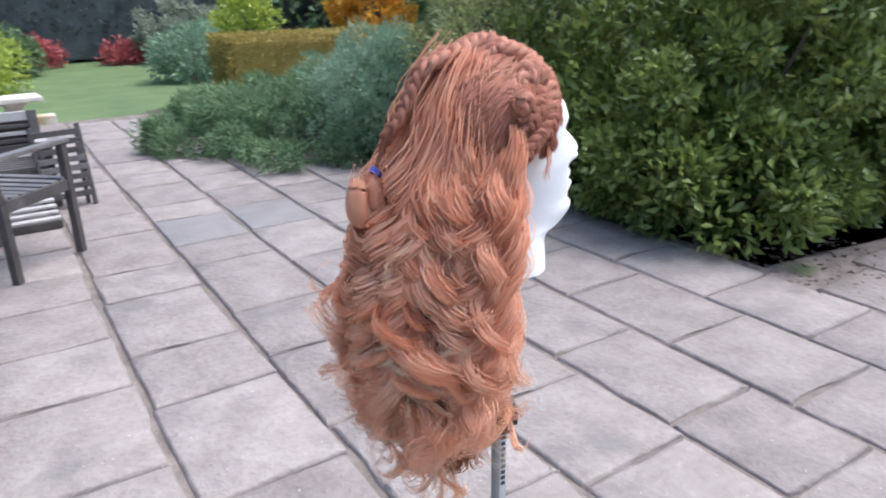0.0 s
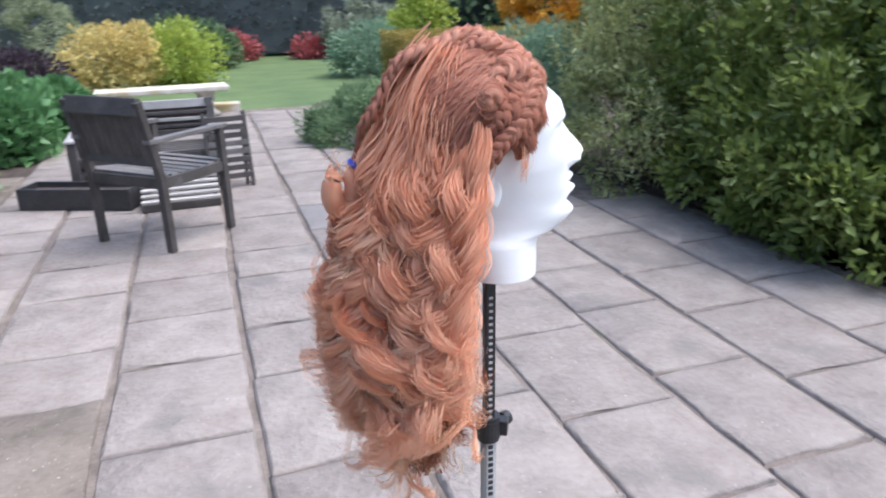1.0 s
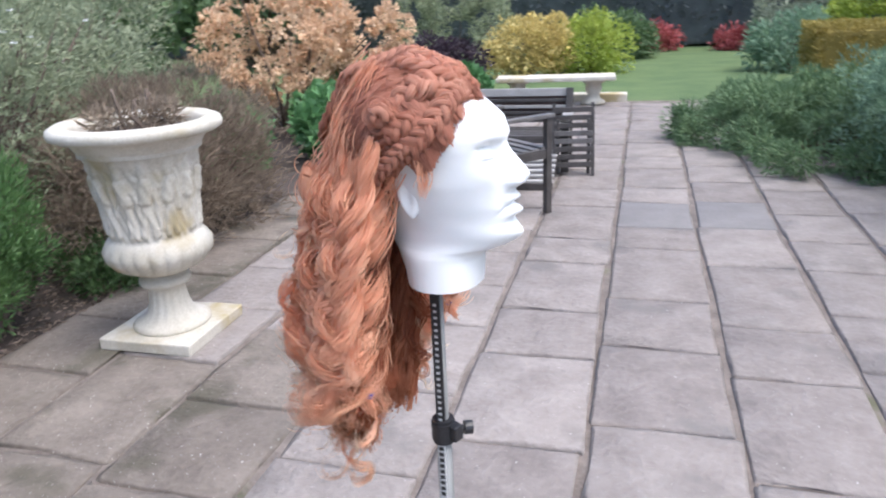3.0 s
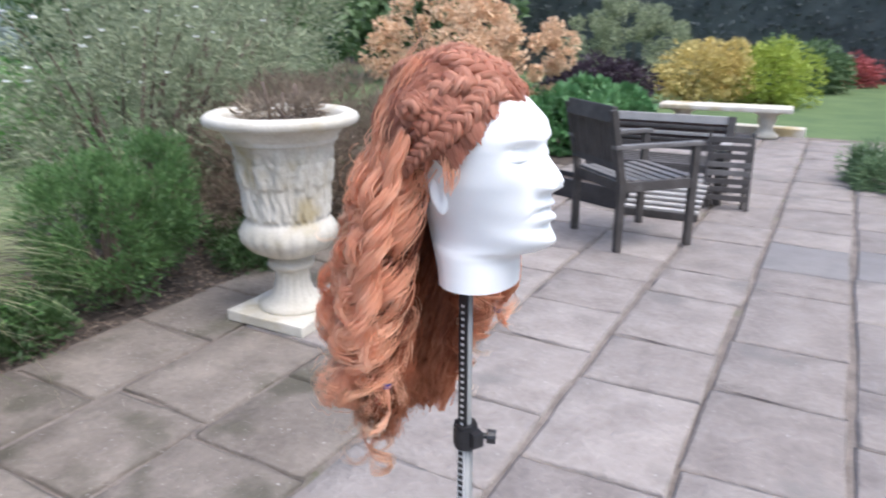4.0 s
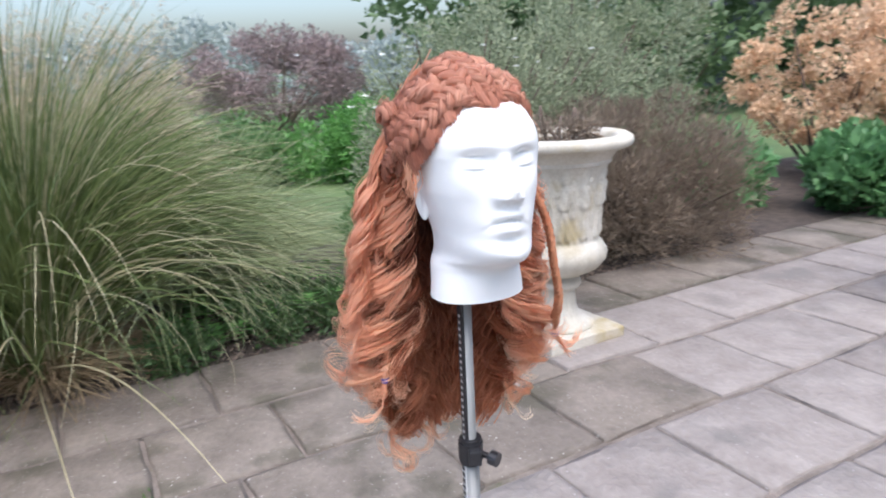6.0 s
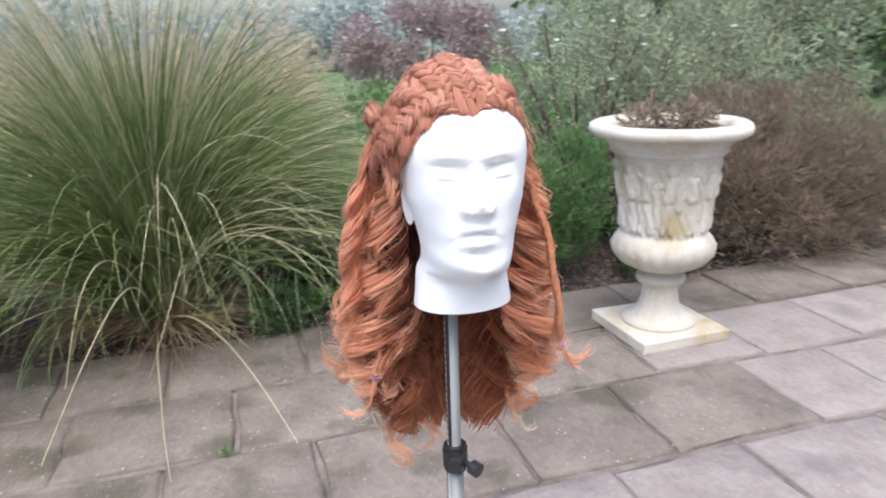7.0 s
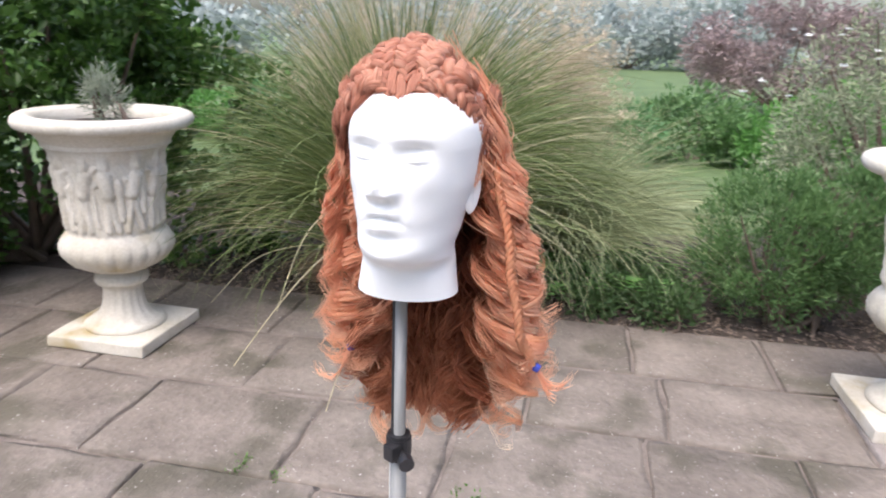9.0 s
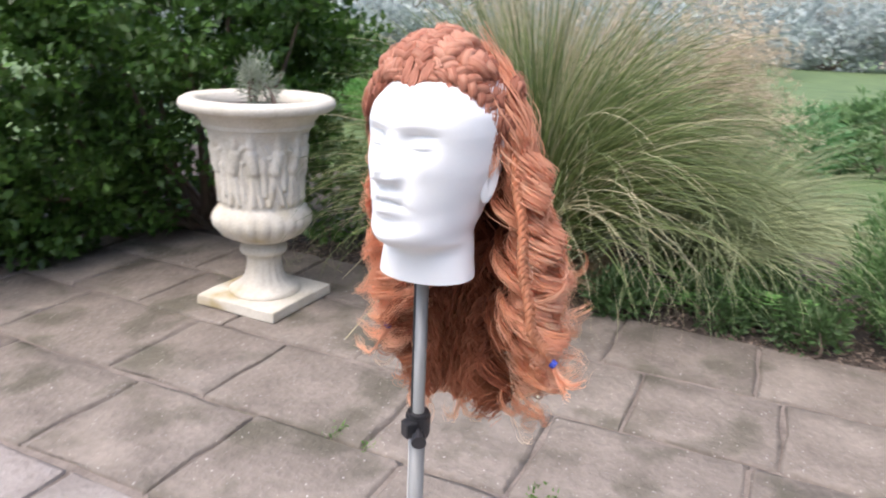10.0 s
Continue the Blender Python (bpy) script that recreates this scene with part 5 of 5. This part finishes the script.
def slatted_bench(x, y, turn, w=0.72):
    """A long garden bench; its front looks along its own -y."""
    thing = tagged(new("garden_bench"), "long dark wooden garden bench with seat slats, sky sheen painted on its top rail", "bench", "garden seats")
    thing.location = (x, y, 0)
    thing.rotation_euler = (0, 0, radians(turn))
    for sx in (-w, w):
        bm = bmesh.new()
        beam(bm, (sx, 0.24, 0), (sx, 0.24, 0.44), 0.06, 0.06)
        beam(bm, (sx, 0.24, 0.42), (sx, 0.32, 0.93), 0.06, 0.05)
        part("leg", bm, M_WOOD, thing)
        bm = bmesh.new()
        beam(bm, (sx, -0.24, 0), (sx, -0.24, 0.63), 0.06, 0.06)
        part("leg", bm, M_WOOD, thing)
        bm = bmesh.new()
        box(bm, (sx - 0.04, -0.29, 0.63), (sx + 0.04, 0.27, 0.657), 0.006)
        part("armrest", bm, M_PALEWOOD, thing)
        bm = bmesh.new()
        beam(bm, (sx, -0.24, 0.40), (sx, 0.24, 0.40), 0.03, 0.07)
        beam(bm, (sx, -0.24, 0.14), (sx, 0.24, 0.14), 0.03, 0.05)
        part("side_rail", bm, M_WOOD, thing)
    for i in range(6):
        bm = bmesh.new()
        box(bm, (-w, -0.25 + i * 0.08, 0.43), (w, -0.19 + i * 0.08, 0.45), 0.004)
        part("seat_slat", bm, M_WOOD, thing)
    for k, (zz, hh, mat) in enumerate(((0.53, 0.04, M_WOOD), (0.61, 0.02, M_WOOD), (0.69, 0.02, M_PALEWOOD), (0.77, 0.02, M_WOOD), (0.875, 0.05, M_PALEWOOD))):
        bm = bmesh.new()
        box(bm, (-w, 0.24 + (zz - 0.42) * 0.157, zz - hh), (w, 0.268 + (zz - 0.42) * 0.157, zz + hh), 0.004)
        part("back_slat" if k < 4 else "top_rail", bm, mat, thing)
    bm = bmesh.new()
    box(bm, (-w + 0.03, -0.016, 0.0), (w - 0.03, -0.004, 0.30), 0.003, pose(0, 0.31, 0.52, -9))
    part("back_panel", bm, M_BROWNWOOD, thing, "dark red-brown boards behind the slats")
    bm = bmesh.new()
    box(bm, (-w, -0.255, 0.36), (w, -0.225, 0.43), 0.004)
    part("front_rail", bm, M_WOOD, thing)
    return thing


slatted_bench(-0.80, 4.98, 2, 0.50).scale = (1, 1, 0.65)


def folded_chair(x, y, turn):
    """A dark slatted folding chair, folded and stood on its feet against the bench."""
    thing = tagged(new("folded_chair"), "folded dark slatted chair leaning against the bench", "chair")
    thing.location = (x, y, 0)
    thing.rotation_euler = (0, 0, radians(turn))
    for sx in (-0.15, 0.15):
        bm = bmesh.new()
        beam(bm, (sx, 0, 0.0), (sx, 0.11, 0.56), 0.028, 0.03)
        part("leg", bm, M_WOOD, thing)
        bm = bmesh.new()
        beam(bm, (sx * 0.8, 0.06, 0.0), (sx * 0.8, 0.06, 0.44), 0.024, 0.026)
        part("leg", bm, M_WOOD, thing)
    for i in range(8):
        z = 0.09 + i * 0.06
        bm = bmesh.new()
        box(bm, (-0.15, 0.196 * z - 0.022, z - 0.02), (0.15, 0.196 * z - 0.010, z + 0.02), 0.003)
        part("slat", bm, M_GREYWOOD if i in (3, 4) else M_WOOD, thing)


folded_chair(-0.21, 4.62, 10)
dark_box = tagged(new("dark_planter"), "low black trough lying on the paving before the bench", "planter")
dark_box.location = (-1.24, 4.5, 0)
dark_box.rotation_euler = (0, 0, radians(-22))
bm = bmesh.new()
for lo, hi in (((-0.40, -0.12, 0.0), (0.40, 0.12, 0.02)), ((-0.40, -0.12, 0.02), (0.40, -0.10, 0.15)), ((-0.40, 0.10, 0.02), (0.40, 0.12, 0.15)), ((-0.40, -0.10, 0.02), (-0.38, 0.10, 0.15)), ((0.38, -0.10, 0.02), (0.40, 0.10, 0.15))):
    box(bm, lo, hi, 0.003)
part("trough", bm, M_DARKBOX, dark_box)
bm = bmesh.new()
box(bm, (-0.38, -0.10, 0.02), (0.38, 0.10, 0.11), 0)
part("soil", bm, M_SOIL, dark_box)


def stone_bench(x, y, turn):
    thing = tagged(new("stone_bench"), "pale stone bench with a thick slab top", "bench")
    thing.location = (x, y, 0)
    thing.rotation_euler = (0, 0, radians(turn))
    bm = bmesh.new()
    box(bm, (-0.7, -0.22, 0.39), (0.7, 0.22, 0.46), 0.015)
    part("top", bm, M_URN, thing)
    for sx in (-0.45, 0.45):
        v, f = lathe([(0.0, 0.0), (0.14, 0.0), (0.14, 0.05), (0.09, 0.09), (0.07, 0.16), (0.10, 0.25), (0.09, 0.32), (0.14, 0.36), (0.14, 0.395)], 24)
        o = link("support", grid_mesh("support", v, f), M_URN, thing)
        o.location = (sx, 0, 0)
    return thing


stone_bench(-0.80, 8.45, 4).scale = (1.08, 1, 0.80)
bm = bmesh.new()
box(bm, (-1.6, 8.75, -0.05), (0.1, 8.98, 0.09), 0.015)
tagged(part("stone_kerb", bm, M_URN), "low pale stone kerb at the lawn's edge", "kerb", kind="structure")

# ---- paving slabs ----
def slab_mesh(seed):
    """A unit slab with an uneven, worn edge; its top lies at z 0."""
    rng = np.random.default_rng(seed)
    n = 6
    g = np.linspace(-0.5, 0.5, n)
    g[1], g[-2] = -0.475, 0.475
    X, Y = np.meshgrid(g, g)
    X, Y = X + rng.normal(0, 0.009, X.shape), Y + rng.normal(0, 0.009, Y.shape)
    Z = rng.normal(0, 0.0016, X.shape)
    rim = np.zeros((n, n), bool)
    rim[0], rim[-1], rim[:, 0], rim[:, -1] = True, True, True, True
    Z[rim] -= 0.005
    v = [np.stack([X, Y, Z], -1).reshape(-1, 3)]
    idx = np.arange(n * n).reshape(n, n)
    f = [tuple(q) for q in np.stack([idx[:-1, :-1], idx[:-1, 1:], idx[1:, 1:], idx[1:, :-1]], -1).reshape(-1, 4)]
    loop = list(idx[0]) + list(idx[1:, -1]) + list(idx[-1, -2::-1]) + list(idx[-2:0:-1, 0])
    low = v[0][loop].copy()
    low[:, :2] *= 1.012
    low[:, 2] = -0.035
    v.append(low)
    k = len(loop)
    for i in range(k):
        j = (i + 1) % k
        f.append((loop[i], n * n + i, n * n + j, loop[j]))
    me = grid_mesh("slab", np.concatenate(v), np.array(f))
    me.materials.append(M_SLAB)
    return me


SLABS = [slab_mesh(200 + i) for i in range(8)]
SOILSLABS = [slab_mesh(280 + i) for i in range(5)]
for me in SOILSLABS:
    me.materials.clear()
    me.materials.append(M_SLABSOIL)
DARKSLAB = slab_mesh(300)
DARKSLAB.materials.clear()
DARKSLAB.materials.append(M_SLABDARK)
COLS = [-2.34, -1.83, -1.335, -0.82, -0.32, 0.16, 0.645, 1.11, 1.555, 2.07, 2.58, 3.08, 3.58, 4.08]
CUTS = {
    0: [-0.62, -0.05, 0.54, 1.12, 1.62],
    1: [-0.95, -0.36, 0.13, 0.635, 1.31, 1.84, 2.36],
    2: [-1.74, -1.265, -0.6, -0.105, 0.545, 1.035, 1.64, 2.07, 2.70, 3.15, 3.74],
    3: [-1.55, -1.02, -0.45, 0.14, 0.77, 1.255, 1.84, 2.31, 2.80, 3.22, 3.70],
    4: [0.42, 0.995, 1.61, 2.05, 2.69, 3.09, 3.78],
    5: [0.55, 1.165, 1.75, 2.25, 2.96, 3.35, 3.92],
    6: [0.45, 0.945, 1.58, 2.02, 2.76, 3.40, 4.0],
    7: [0.52, 1.10, 1.70, 2.2, 2.74],
    8: [0.36, 0.91, 1.52, 2.02, 2.6],
    9: [0.62, 1.14, 1.72],
}
rs = random.Random(9)
for c in range(len(COLS) - 1):
    x0, x1 = COLS[c], COLS[c + 1]
    cuts = list(CUTS.get(c, [0.3 + 0.17 * (c % 3), 0.9 + 0.1 * (c % 2)]))
    while cuts[-1] < 8.8:
        cuts.append(cuts[-1] + rs.choice((0.40, 0.46, 0.52, 0.6, 0.6)))
    while cuts[0] > -5.6:
        cuts.insert(0, cuts[0] - rs.choice((0.44, 0.52, 0.6, 0.68)))
    for y0, y1 in zip(cuts, cuts[1:]):
        ym = (y0 + y1) / 2
        xm = (x0 + x1) / 2
        edge = 2.6 - max(0, ym - 2.6) * 0.31 if ym > 1.0 else 4.2
        if y1 > 8.95 or xm > edge or xm < -2.4 + max(0, ym - 4.8) * 0.32:
            continue
        gx, gy = rs.uniform(0.010, 0.017), rs.uniform(0.004, 0.009)
        dark = (c == 5 and 3.3 < ym < 3.95) or (c == 6 and 3.4 < ym < 4.0)
        ob = new("slab", DARKSLAB if dark else rs.choice(SOILSLABS if c == 0 or (c <= 2 and ym < 1.5) or (c == 3 and ym < 0.2) else SLABS))
        ob.parent = patio
        ob.location = (xm + rs.uniform(-0.007, 0.007), ym, rs.uniform(-0.004, 0.0015))
        ob.scale = ((x1 - x0) - 2 * gx, (y1 - y0) - 2 * gy, 1)
        ob.rotation_euler = (rs.uniform(-0.006, 0.006), rs.uniform(-0.006, 0.006), rs.uniform(-0.013, 0.013))

# ---- weeds in the joints ----
def weed(x, y, seed):
    rng = np.random.default_rng(seed)
    n = 40
    p = np.column_stack([rng.normal(0, 0.03, n), rng.normal(0, 0.012, n), np.zeros(n)])
    d = np.column_stack([rng.normal(0, 0.6, (n, 2)), np.ones(n)])
    v, f = leaves(p, d, 0.018, 0.007, rng, 0.2)
    ob = link("weed", grid_mesh("weed", v, f), M_BLADE)
    ob.location = (x, y, -0.006)
    return tagged(ob, "tiny green weed growing in a paving joint", "weed", "joint weeds")


for k, (x, y) in enumerate([(-0.86, -0.72), (-0.85, -0.58), (-0.86, -0.03), (-0.84, 0.02), (-1.35, -0.4)]):
    weed(x, y, 400 + k)
